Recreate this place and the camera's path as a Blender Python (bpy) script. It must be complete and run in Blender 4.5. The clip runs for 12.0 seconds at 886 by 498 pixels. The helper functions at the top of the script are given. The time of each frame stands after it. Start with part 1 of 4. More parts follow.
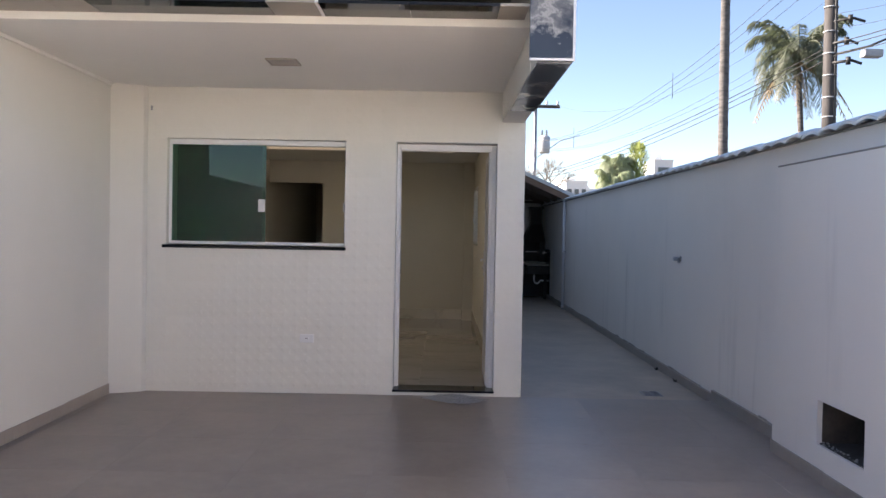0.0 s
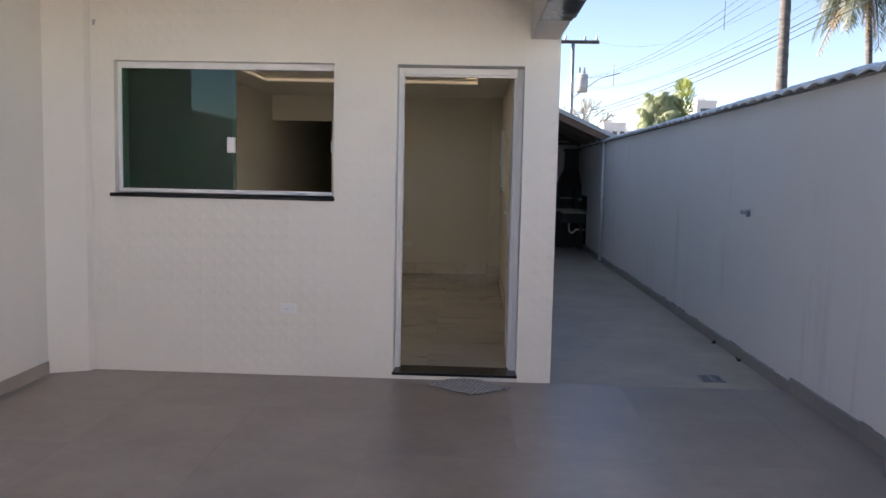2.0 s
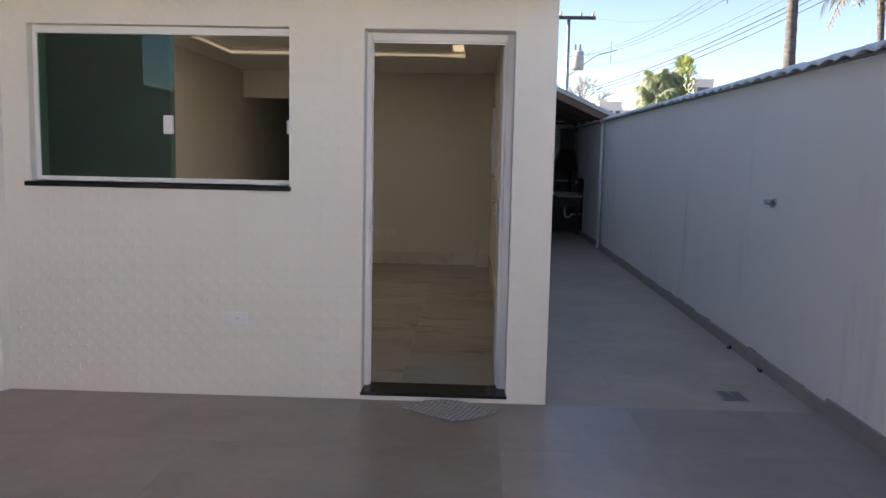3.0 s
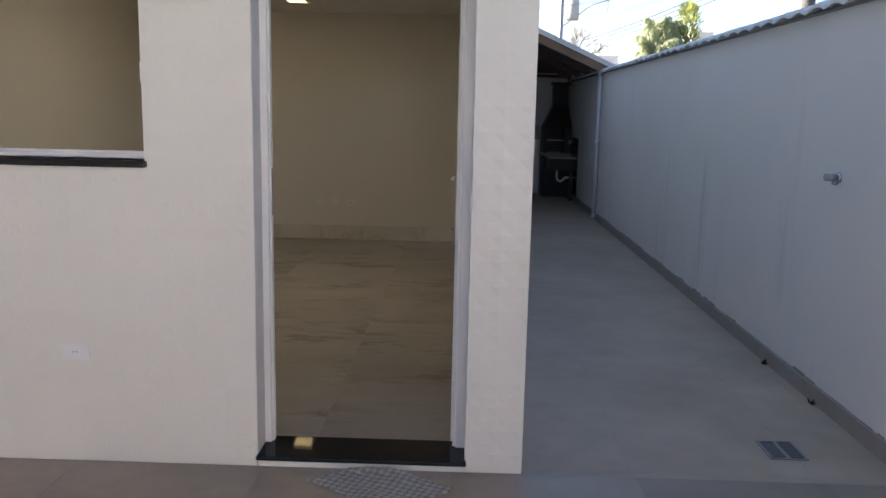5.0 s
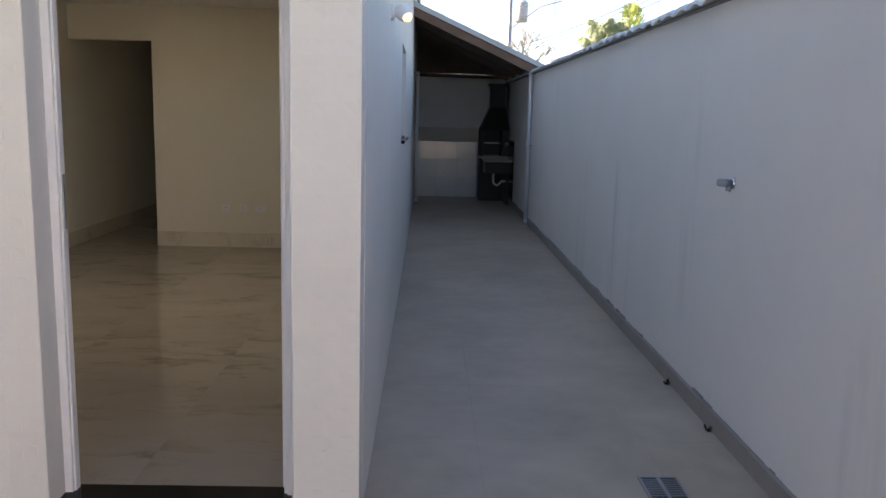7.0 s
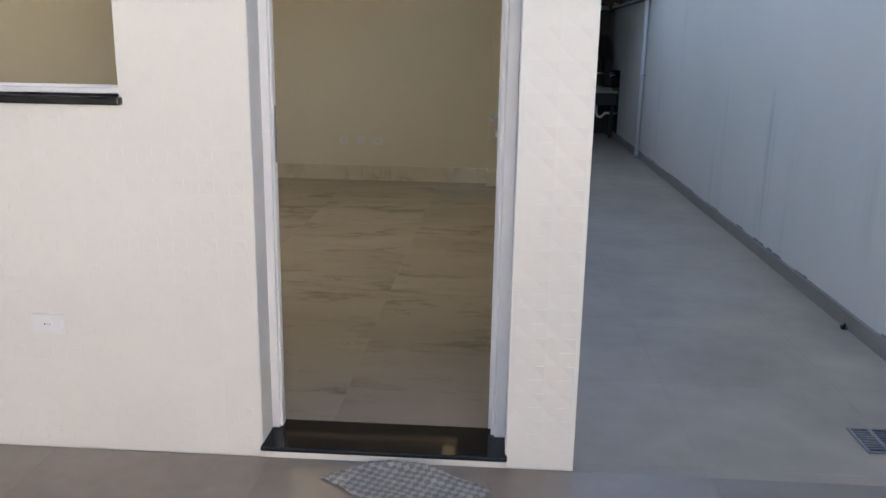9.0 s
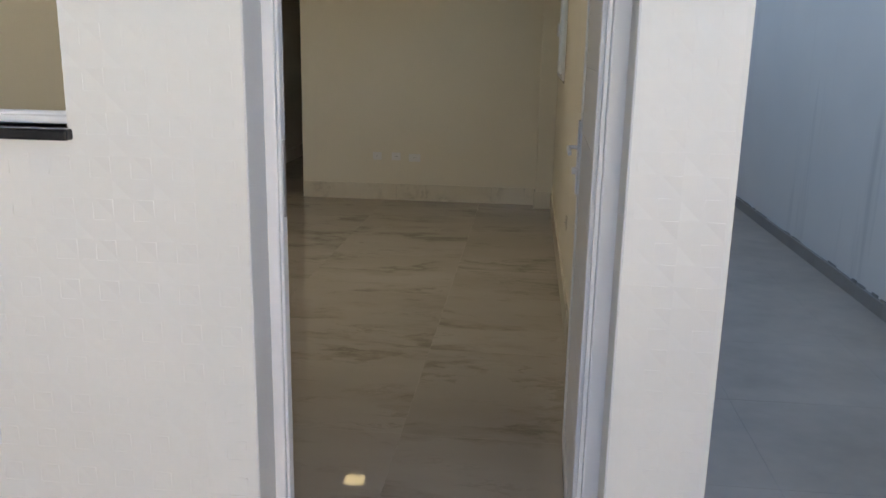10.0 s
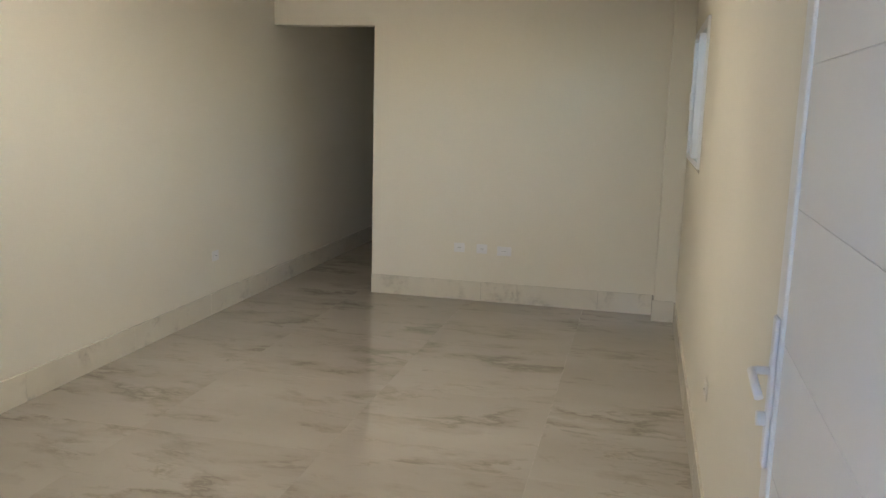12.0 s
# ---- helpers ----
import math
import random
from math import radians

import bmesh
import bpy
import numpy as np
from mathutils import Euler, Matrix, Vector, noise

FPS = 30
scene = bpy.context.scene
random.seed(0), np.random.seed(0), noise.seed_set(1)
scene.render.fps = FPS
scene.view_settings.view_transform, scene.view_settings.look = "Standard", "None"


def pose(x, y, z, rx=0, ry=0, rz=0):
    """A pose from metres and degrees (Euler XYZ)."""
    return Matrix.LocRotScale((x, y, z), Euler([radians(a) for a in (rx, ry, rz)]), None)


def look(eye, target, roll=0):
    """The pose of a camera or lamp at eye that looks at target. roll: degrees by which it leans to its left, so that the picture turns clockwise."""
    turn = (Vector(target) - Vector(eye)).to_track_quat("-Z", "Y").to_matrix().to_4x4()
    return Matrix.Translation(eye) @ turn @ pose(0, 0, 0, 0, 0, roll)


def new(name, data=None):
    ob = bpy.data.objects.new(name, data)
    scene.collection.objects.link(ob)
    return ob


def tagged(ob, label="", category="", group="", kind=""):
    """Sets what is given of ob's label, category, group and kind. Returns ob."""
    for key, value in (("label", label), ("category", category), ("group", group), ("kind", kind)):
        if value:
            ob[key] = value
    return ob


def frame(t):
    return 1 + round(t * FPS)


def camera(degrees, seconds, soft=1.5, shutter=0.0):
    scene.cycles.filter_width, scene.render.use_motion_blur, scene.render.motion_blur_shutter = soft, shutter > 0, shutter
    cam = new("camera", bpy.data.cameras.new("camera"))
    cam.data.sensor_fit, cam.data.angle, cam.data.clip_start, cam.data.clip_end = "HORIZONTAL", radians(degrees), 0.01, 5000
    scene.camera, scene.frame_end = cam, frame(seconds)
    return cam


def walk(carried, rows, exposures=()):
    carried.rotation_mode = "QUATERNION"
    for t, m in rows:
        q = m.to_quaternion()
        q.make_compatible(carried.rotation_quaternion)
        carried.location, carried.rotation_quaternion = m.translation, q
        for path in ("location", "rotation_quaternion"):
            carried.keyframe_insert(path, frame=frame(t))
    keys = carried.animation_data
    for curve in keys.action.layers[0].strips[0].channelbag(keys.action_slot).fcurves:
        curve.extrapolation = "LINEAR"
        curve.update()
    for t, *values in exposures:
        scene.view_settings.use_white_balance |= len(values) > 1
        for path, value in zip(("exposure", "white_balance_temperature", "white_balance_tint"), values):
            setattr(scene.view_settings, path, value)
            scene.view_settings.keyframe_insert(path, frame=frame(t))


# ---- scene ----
cam = camera(56.5, 12.0)
PATH = [
    (0, (-0.691, -7.080, 1.414), (-0.691, -5.081, 1.372), 1.03),
    (0.5, (-0.676, -6.762, 1.422), (-0.672, -4.765, 1.312), 1.29),
    (1, (-0.621, -6.475, 1.444), (-0.654, -4.480, 1.303), 1.32),
    (1.5, (-0.541, -6.054, 1.437), (-0.624, -4.063, 1.263), 1.31),
    (2, (-0.539, -5.680, 1.440), (-0.619, -3.690, 1.259), 1.23),
    (2.5, (-0.505, -5.233, 1.467), (-0.572, -3.244, 1.265), 0.98),
    (3, (-0.472, -4.797, 1.473), (-0.537, -2.811, 1.244), 1.21),
    (5, (-0.269, -3.238, 1.486), (-0.316, -1.266, 1.154), 1.23),
    (5.5, (-0.083, -3.016, 1.484), (-0.124, -1.043, 1.162), 1.11),
    (6, (0.109, -2.903, 1.515), (0.085, -0.930, 1.189), 1.44),
    (6.5, (0.248, -2.774, 1.481), (0.289, -0.800, 1.161), 1.41),
    (8.5, (-0.143, -2.824, 1.467), (-0.135, -0.869, 1.045), 0.26),
    (9, (-0.310, -2.646, 1.453), (-0.427, -0.709, 0.967), 1.01),
    (9.5, (-0.372, -2.298, 1.464), (-0.595, -0.374, 0.965), 1.15),
    (10, (-0.459, -1.843, 1.466), (-0.653, 0.090, 0.991), 1.14),
    (10.5, (-0.473, -1.372, 1.482), (-0.688, 0.562, 1.019), 1.00),
    (11, (-0.474, -0.954, 1.493), (-0.784, 0.963, 1.016), 1.92),
    (11.5, (-0.507, -0.654, 1.514), (-0.870, 1.254, 1.034), 1.71),
    (12, (-0.512, -0.396, 1.553), (-0.971, 1.521, 1.209), 1.57),
]
walk(cam, [(t, look(eye, target, roll)) for t, eye, target, roll in PATH],
     exposures=((0, 2.07, 6850, 18), (3.0, 2.05, 6900, 18), (5.0, 2.33, 7100, 17), (6.6, 2.52, 7300, 18), (8.4, 2.58, 7450, 15), (9.0, 3.01, 7200, 13), (9.5, 3.01, 7050, 11), (10.0, 2.84, 6950, 11), (10.5, 2.85, 6850, 10), (11.4, 3.12, 6800, 9), (12.0, 3.90, 6450, 12)))

# world, sun, lights
SUN_EL, SUN_AZ = radians(30), radians(-75)      # azimuth from +y towards +x
world = bpy.data.worlds.new("world")
scene.world = world
world.use_nodes = True
wn = world.node_tree
sky = wn.nodes.new("ShaderNodeTexSky")
sky.sky_type = "NISHITA"
sky.sun_disc = False
sky.sun_elevation = SUN_EL
sky.sun_rotation = SUN_AZ
sky.altitude = 1500
sky.air_density, sky.dust_density, sky.ozone_density = 0.95, 0.08, 1.1
wn.nodes["Background"].inputs["Strength"].default_value = 0.065
wn.links.new(sky.outputs[0], wn.nodes["Background"].inputs["Color"])
sun_dir = Vector((math.sin(SUN_AZ) * math.cos(SUN_EL), math.cos(SUN_AZ) * math.cos(SUN_EL), math.sin(SUN_EL)))
sun = new("sun", bpy.data.lights.new("sun", "SUN"))
sun.data.energy, sun.data.angle, sun.data.color = 5.0, radians(0.5), (1.0, 0.93, 0.82)
sun.matrix_world = look(sun_dir * 60, (0, 0, 0))


# ---- materials ----
def material(name, rough=0.6, metal=0.0, spec=0.5):
    m = bpy.data.materials.new(name)
    m.use_nodes = True
    b = m.node_tree.nodes["Principled BSDF"]
    b.inputs["Roughness"].default_value = rough
    b.inputs["Metallic"].default_value = metal
    b.inputs["Specular IOR Level"].default_value = spec
    return m, m.node_tree, b


def node(nt, kind, **kw):
    n = nt.nodes.new(kind)
    for k, v in kw.items():
        n.inputs[k.replace("_", " ")].default_value = v
    return n


def place(nt, scale=(1, 1, 1), shift=False):
    """World position, scaled; with shift each piece takes its own stretch of the pattern."""
    g = nt.nodes.new("ShaderNodeNewGeometry")
    mp = nt.nodes.new("ShaderNodeMapping")
    mp.inputs["Scale"].default_value = scale
    nt.links.new(g.outputs["Position"], mp.inputs["Vector"])
    if shift:
        oi = nt.nodes.new("ShaderNodeObjectInfo")
        mul = nt.nodes.new("ShaderNodeMath")
        mul.operation = "MULTIPLY"
        mul.inputs[1].default_value = 37.0
        nt.links.new(oi.outputs["Random"], mul.inputs[0])
        nt.links.new(mul.outputs[0], mp.inputs["Location"])
    return mp.outputs["Vector"]


def ramp(nt, fac, stops):
    r = nt.nodes.new("ShaderNodeValToRGB")
    e = r.color_ramp.elements
    while len(e) < len(stops):
        e.new(0.5)
    for el, (p, c) in zip(e, stops):
        el.position, el.color = p, (*c, 1)
    nt.links.new(fac, r.inputs["Fac"])
    return r.outputs["Color"]


def mixed(nt, fac, a, b, how="MIX"):
    m = nt.nodes.new("ShaderNodeMix")
    m.data_type, m.blend_type = "RGBA", how
    for sock, v in ((m.inputs[0], fac), (m.inputs[6], a), (m.inputs[7], b)):
        if isinstance(v, (int, float)):
            sock.default_value = v
        elif isinstance(v, tuple):
            sock.default_value = (*v, 1)
        else:
            nt.links.new(v, sock)
    return m.outputs[2]


def bumped(nt, b, height, strength=0.2, distance=0.002):
    n = nt.nodes.new("ShaderNodeBump")
    n.inputs["Strength"].default_value, n.inputs["Distance"].default_value = strength, distance
    nt.links.new(height, n.inputs["Height"])
    nt.links.new(n.outputs[0], b.inputs["Normal"])


def noise_of(nt, vec, scale, detail=4, rough=0.55):
    n = node(nt, "ShaderNodeTexNoise", Scale=scale, Detail=detail, Roughness=rough)
    nt.links.new(vec, n.inputs["Vector"])
    return n.outputs["Fac"]


def mottled(name, dark, light, rough=0.6, metal=0.0, spec=0.5, coarse=1.2, fine=60, relief=0.15, depth=0.002, stretch=(1, 1, 1), shift=False):
    """A surface with soft stains and a fine grain between two colours."""
    m, nt, b = material(name, rough, metal, spec)
    v = place(nt, stretch, shift)
    big, small = noise_of(nt, v, coarse), noise_of(nt, v, fine, 3)
    a = ramp(nt, big, [(0.3, dark), (0.7, light)])
    c = mixed(nt, 0.25, a, ramp(nt, small, [(0.3, dark), (0.7, light)]))
    nt.links.new(c, b.inputs["Base Color"])
    r = nt.nodes.new("ShaderNodeMapRange")
    r.inputs["To Min"].default_value, r.inputs["To Max"].default_value = max(0.02, rough - min(0.07, rough * 0.5)), min(1, rough + min(0.07, rough * 0.5))
    nt.links.new(big, r.inputs["Value"])
    nt.links.new(r.outputs[0], b.inputs["Roughness"])
    if relief:
        bumped(nt, b, small, relief, depth)
    return m


def stained_wall(name, base, dirty, low=0.0):
    """Painted render with drip streaks below the cap and splash dirt with a ragged edge."""
    m, nt, b = material(name, 0.85, 0, 0.25)
    v = place(nt)
    big, small = noise_of(nt, v, 0.9, 5), noise_of(nt, v, 90, 3)
    c = ramp(nt, big, [(0.25, tuple(x * 0.93 for x in base)), (0.75, base)])
    drip = noise_of(nt, place(nt, (1.0, 2.6, 0.22)), 1.6, 4, 0.6)
    patch = noise_of(nt, place(nt), 0.7, 2)
    d = nt.nodes.new("ShaderNodeMath")
    d.operation = "MULTIPLY"
    nt.links.new(ramp(nt, drip, [(0.56, (0, 0, 0)), (0.76, (0.8, 0.8, 0.8))]), d.inputs[0])
    nt.links.new(ramp(nt, patch, [(0.45, (0, 0, 0)), (0.62, (0.6, 0.6, 0.6))]), d.inputs[1])
    c = mixed(nt, d.outputs[0], c, dirty)
    nt.links.new(c, b.inputs["Base Color"])
    bumped(nt, b, small, 0.3, 0.003)
    return m


def turned(nt, vec, scale, angle):
    mp = nt.nodes.new("ShaderNodeMapping")
    mp.inputs["Scale"].default_value = scale
    mp.inputs["Rotation"].default_value = (0, 0, angle)
    nt.links.new(vec, mp.inputs["Vector"])
    return mp.outputs["Vector"]


def marble(name, ground, tint, vein, rough, scale=1.0, shift=True, stretch=(1, 1, 1), sparse=0.0, lean=0.0):
    """Veined stone: broad smoky streaks and thin crisp veins, both breaking off in places."""
    m, nt, b = material(name, rough, 0, 0.5)
    v = turned(nt, place(nt, (scale, scale, scale), shift), stretch, lean)
    warp = node(nt, "ShaderNodeTexNoise", Scale=1.1, Detail=6.0, Roughness=0.62)
    nt.links.new(v, warp.inputs["Vector"])
    add = nt.nodes.new("ShaderNodeVectorMath")
    add.operation = "MULTIPLY_ADD"
    add.inputs[1].default_value = (0.9, 0.9, 0.9)
    nt.links.new(warp.outputs["Color"], add.inputs[0])
    nt.links.new(v, add.inputs[2])
    w = noise_of(nt, add.outputs[0], 1.0, 7, 0.6)
    broad = ramp(nt, w, [(0.45, (0, 0, 0)), (0.49, (0.6, 0.6, 0.6)), (0.503, (0.3, 0.3, 0.3)), (0.57, (0, 0, 0))])
    gate = ramp(nt, noise_of(nt, v, 1.5, 4, 0.6), [(0.44 + sparse, (0, 0, 0)), (0.58 + sparse, (1, 1, 1))])
    fine = ramp(nt, noise_of(nt, add.outputs[0], 2.3, 6, 0.6), [(0.475, (0, 0, 0)), (0.498, (0.5, 0.5, 0.5)), (0.522, (0, 0, 0))])
    gate2 = ramp(nt, noise_of(nt, v, 2.6, 3), [(0.48 + sparse, (0, 0, 0)), (0.64 + sparse, (0.8, 0.8, 0.8))])
    veins = mixed(nt, 1.0, mixed(nt, 1.0, broad, gate, "MULTIPLY"), mixed(nt, 1.0, fine, gate2, "MULTIPLY"), "LIGHTEN")
    base = ramp(nt, noise_of(nt, v, 0.8, 5), [(0.3, ground), (0.7, tint)])
    c = mixed(nt, veins, base, vein)
    nt.links.new(c, b.inputs["Base Color"])
    return m


PLASTER = mottled("white_plaster", (0.66, 0.64, 0.595), (0.72, 0.70, 0.66), 0.85, spec=0.25, coarse=0.8, fine=120, relief=0.15)
CEILING = mottled("white_ceiling_paint", (0.80, 0.78, 0.74), (0.86, 0.84, 0.80), 0.9, spec=0.2, coarse=0.6, fine=90, relief=0.08)
ROOM_PAINT = mottled("cream_room_paint", (0.71, 0.675, 0.585), (0.77, 0.735, 0.645), 0.8, spec=0.3, coarse=0.7, fine=120, relief=0.1)
FACADE_TILE = mottled("white_relief_tile", (0.715, 0.695, 0.645), (0.765, 0.745, 0.70), 0.34, spec=0.4, coarse=1.1, fine=40, relief=0.04, shift=True)
GROUT = mottled("pale_grout", (0.46, 0.42, 0.37), (0.54, 0.50, 0.45), 0.9, fine=200)
YARD_WALL = stained_wall("grey_wall_paint", (0.84, 0.795, 0.75), (0.44, 0.415, 0.395))
# one porcelain in two tones: light differences of porch and corridor are in the colours
FLOOR_TILE = mottled("greige_porcelain_shaded", (0.235, 0.194, 0.162), (0.345, 0.290, 0.245), 0.34, spec=0.5, coarse=2.4, fine=16, relief=0.05, shift=True)
ALLEY_TILE = mottled("greige_porcelain_lit", (0.35, 0.285, 0.222), (0.56, 0.463, 0.366), 0.5, spec=0.4, coarse=1.3, fine=7, relief=0.05)
FLOOR_GROUT = mottled("grey_floor_grout", (0.29, 0.26, 0.23), (0.36, 0.325, 0.29), 0.9, fine=200)
SKIRT_TILE = mottled("greige_skirting_tile", (0.28, 0.245, 0.215), (0.36, 0.32, 0.285), 0.5, coarse=2.5, fine=60, relief=0.05, shift=True)
MORTAR = mottled("rough_mortar", (0.24, 0.22, 0.20), (0.36, 0.34, 0.31), 0.95, coarse=6, fine=150, relief=0.6, depth=0.006)
ROOM_MARBLE = marble("polished_veined_porcelain", (0.345, 0.31, 0.27), (0.42, 0.383, 0.338), (0.135, 0.11, 0.085), 0.03, 1.0, True, (0.8, 1.9, 1), 0.015, 0.3)
SKIRT_MARBLE = marble("veined_marble_skirting", (0.63, 0.59, 0.50), (0.71, 0.67, 0.58), (0.25, 0.22, 0.18), 0.2, 2.4, True, (1, 1, 1), 0.08)
BLACK_GRANITE = mottled("black_granite", (0.008, 0.008, 0.009), (0.02, 0.02, 0.022), 0.05, spec=0.25, coarse=9, fine=250, relief=0)
# dark veined stone; the blue of reflected sky is put into its ground colours
FASCIA_STONE = marble("dark_veined_stone_sky_tint", (0.026, 0.034, 0.052), (0.042, 0.053, 0.076), (0.62, 0.60, 0.57), 0.2, 1.7, True)
BEIGE_STONE = mottled("beige_stone", (0.30, 0.27, 0.23), (0.38, 0.35, 0.30), 0.5, coarse=5, fine=90)
ALUMINIUM = mottled("white_powder_coat", (0.74, 0.74, 0.75), (0.80, 0.80, 0.81), 0.32, spec=0.5, coarse=2, fine=300, relief=0.02)
REVEAL = mottled("grey_render_reveal", (0.66, 0.65, 0.63), (0.73, 0.72, 0.70), 0.85, coarse=3, fine=120, relief=0.3)
PLASTIC = mottled("white_plastic", (0.72, 0.72, 0.73), (0.78, 0.78, 0.79), 0.4, coarse=8, fine=200, relief=0)
GREY_PLASTIC = mottled("weathered_grey_plastic", (0.30, 0.31, 0.33), (0.42, 0.43, 0.45), 0.5, coarse=8, fine=200, relief=0.05)
CREAM_PLASTIC = mottled("cream_plastic", (0.70, 0.66, 0.58), (0.76, 0.72, 0.63), 0.4, coarse=8, fine=200, relief=0)
PVC = mottled("white_pvc_pipe", (0.62, 0.62, 0.64), (0.70, 0.70, 0.72), 0.45, coarse=3, fine=120, relief=0.03)
CHROME = mottled("brushed_metal", (0.62, 0.62, 0.62), (0.72, 0.72, 0.72), 0.22, metal=1.0, coarse=6, fine=300, relief=0.02)
STEEL = mottled("grey_steel", (0.30, 0.30, 0.32), (0.42, 0.42, 0.44), 0.4, metal=0.8, coarse=6, fine=200, relief=0.05)
# plain black; stands for shade in the drain and the sockets, colours the weeds
VOID = mottled("flat_black", (0.006, 0.006, 0.007), (0.018, 0.017, 0.016), 0.85, coarse=4, fine=90)
BLACK_PAINT = mottled("black_heat_paint", (0.008, 0.008, 0.009), (0.018, 0.018, 0.02), 0.55, coarse=4, fine=120)
CAP_GLAZE = mottled("white_glazed_clay", (0.70, 0.71, 0.71), (0.80, 0.81, 0.81), 0.35, coarse=5, fine=120, relief=0.1, shift=True)
ROOF_METAL = mottled("pale_roof_sheet", (0.42, 0.44, 0.46), (0.55, 0.57, 0.6), 0.45, coarse=2, fine=80, relief=0.05)
BROWN_WOOD = mottled("brown_painted_wood", (0.10, 0.055, 0.035), (0.17, 0.10, 0.065), 0.6, coarse=3, fine=60, stretch=(1, 0.2, 4), relief=0.3)
DARK_WOOD = mottled("dark_rafter_wood", (0.07, 0.05, 0.04), (0.13, 0.095, 0.075), 0.75, coarse=3, fine=50, stretch=(1, 0.3, 1), relief=0.3)
WHITE_TILE = mottled("white_glazed_wall_tile", (0.66, 0.65, 0.62), (0.74, 0.73, 0.70), 0.15, coarse=4, fine=60, relief=0.02, shift=True)
SHED_PAINT = mottled("grey_shed_paint", (0.46, 0.455, 0.46), (0.56, 0.555, 0.56), 0.85, coarse=1, fine=90)
RAG = mottled("grey_cotton_rag", (0.20, 0.195, 0.19), (0.29, 0.285, 0.28), 0.95, coarse=28, fine=260, relief=0.6, depth=0.003)
RAG_LIGHT = mottled("pale_cotton_weave", (0.36, 0.35, 0.335), (0.46, 0.45, 0.43), 0.95, coarse=28, fine=260, relief=0.6, depth=0.003)
BARK = mottled("ringed_palm_bark", (0.045, 0.041, 0.039), (0.19, 0.175, 0.165), 0.9, coarse=5.5, fine=16, stretch=(1, 1, 3), relief=0.6, depth=0.02)
PALE_BARK = mottled("pale_dry_bark", (0.20, 0.18, 0.155), (0.36, 0.33, 0.29), 0.9, coarse=4, fine=40, relief=0.3)
POLE_WOOD = mottled("weathered_pole", (0.028, 0.025, 0.024), (0.10, 0.09, 0.086), 0.85, coarse=5, fine=30, stretch=(3, 3, 0.4), relief=0.4)
CONCRETE = mottled("street_concrete", (0.30, 0.29, 0.28), (0.42, 0.41, 0.39), 0.9, coarse=0.6, fine=30)
ASPHALT = mottled("asphalt", (0.04, 0.04, 0.04), (0.065, 0.063, 0.06), 0.9, coarse=0.5, fine=60, relief=0.4)
EARTH = mottled("dry_ground", (0.12, 0.10, 0.07), (0.22, 0.18, 0.13), 0.95, coarse=0.2, fine=6, relief=0.4, depth=0.02)
BLOCK_PAINT = mottled("white_building_paint", (0.66, 0.66, 0.66), (0.76, 0.76, 0.76), 0.85, coarse=0.2, fine=4)
BLOCK_GLASS = mottled("dark_far_window", (0.05, 0.06, 0.07), (0.10, 0.11, 0.12), 0.15, coarse=0.3, fine=5, relief=0)
RUBBER = mottled("black_cable", (0.012, 0.012, 0.013), (0.025, 0.025, 0.026), 0.6, coarse=3, fine=80, relief=0)
CERAMIC = mottled("grey_insulator", (0.40, 0.41, 0.42), (0.52, 0.53, 0.54), 0.35, coarse=6, fine=80, relief=0)
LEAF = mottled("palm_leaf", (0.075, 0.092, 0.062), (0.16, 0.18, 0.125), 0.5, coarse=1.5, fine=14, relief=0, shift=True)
DRY_LEAF = mottled("dry_palm_leaf", (0.26, 0.19, 0.11), (0.40, 0.31, 0.19), 0.8, coarse=2, fine=14, relief=0)
# yellow-green raised in colour to stand for sun on the bush
BRIGHT_LEAF = mottled("yellow_green_leaf", (0.21, 0.26, 0.08), (0.38, 0.42, 0.16), 0.5, coarse=1.5, fine=14, relief=0, shift=True)


def tinted_glass(name, colour, rough=0.0):
    m, nt, b = material(name, rough)
    nt.nodes.remove(b)
    out = nt.nodes["Material Output"]
    g = node(nt, "ShaderNodeBsdfGlossy", Roughness=rough)
    g.inputs["Color"].default_value = (0.9, 0.95, 0.95, 1)
    t = nt.nodes.new("ShaderNodeBsdfTransparent")
    t.inputs["Color"].default_value = (*colour, 1)
    fr = node(nt, "ShaderNodeFresnel", IOR=1.52)
    mx = nt.nodes.new("ShaderNodeMixShader")
    nt.links.new(fr.outputs[0], mx.inputs[0])
    nt.links.new(t.outputs[0], mx.inputs[1])
    nt.links.new(g.outputs[0], mx.inputs[2])
    nt.links.new(mx.outputs[0], out.inputs["Surface"])
    return m


GREEN_GLASS = tinted_glass("green_tinted_glass", (0.30, 0.50, 0.42))
CLEAR_GLASS = tinted_glass("clear_green_glass", (0.78, 0.9, 0.86))


def glowing(name, colour, strength):
    m, nt, b = material(name, 0.5)
    b.inputs["Base Color"].default_value = (0.8, 0.78, 0.7, 1)
    b.inputs["Emission Color"].default_value = (*colour, 1)
    b.inputs["Emission Strength"].default_value = strength
    return m


LAMP_WARM = glowing("lit_warm_diffuser", (1.0, 0.80, 0.42), 0.8)
# weak glow that stands for cove light falling on the tray ceiling
COVE_GLOW = glowing("cove_lit_ceiling_glow", (1.0, 0.80, 0.46), 0.16)


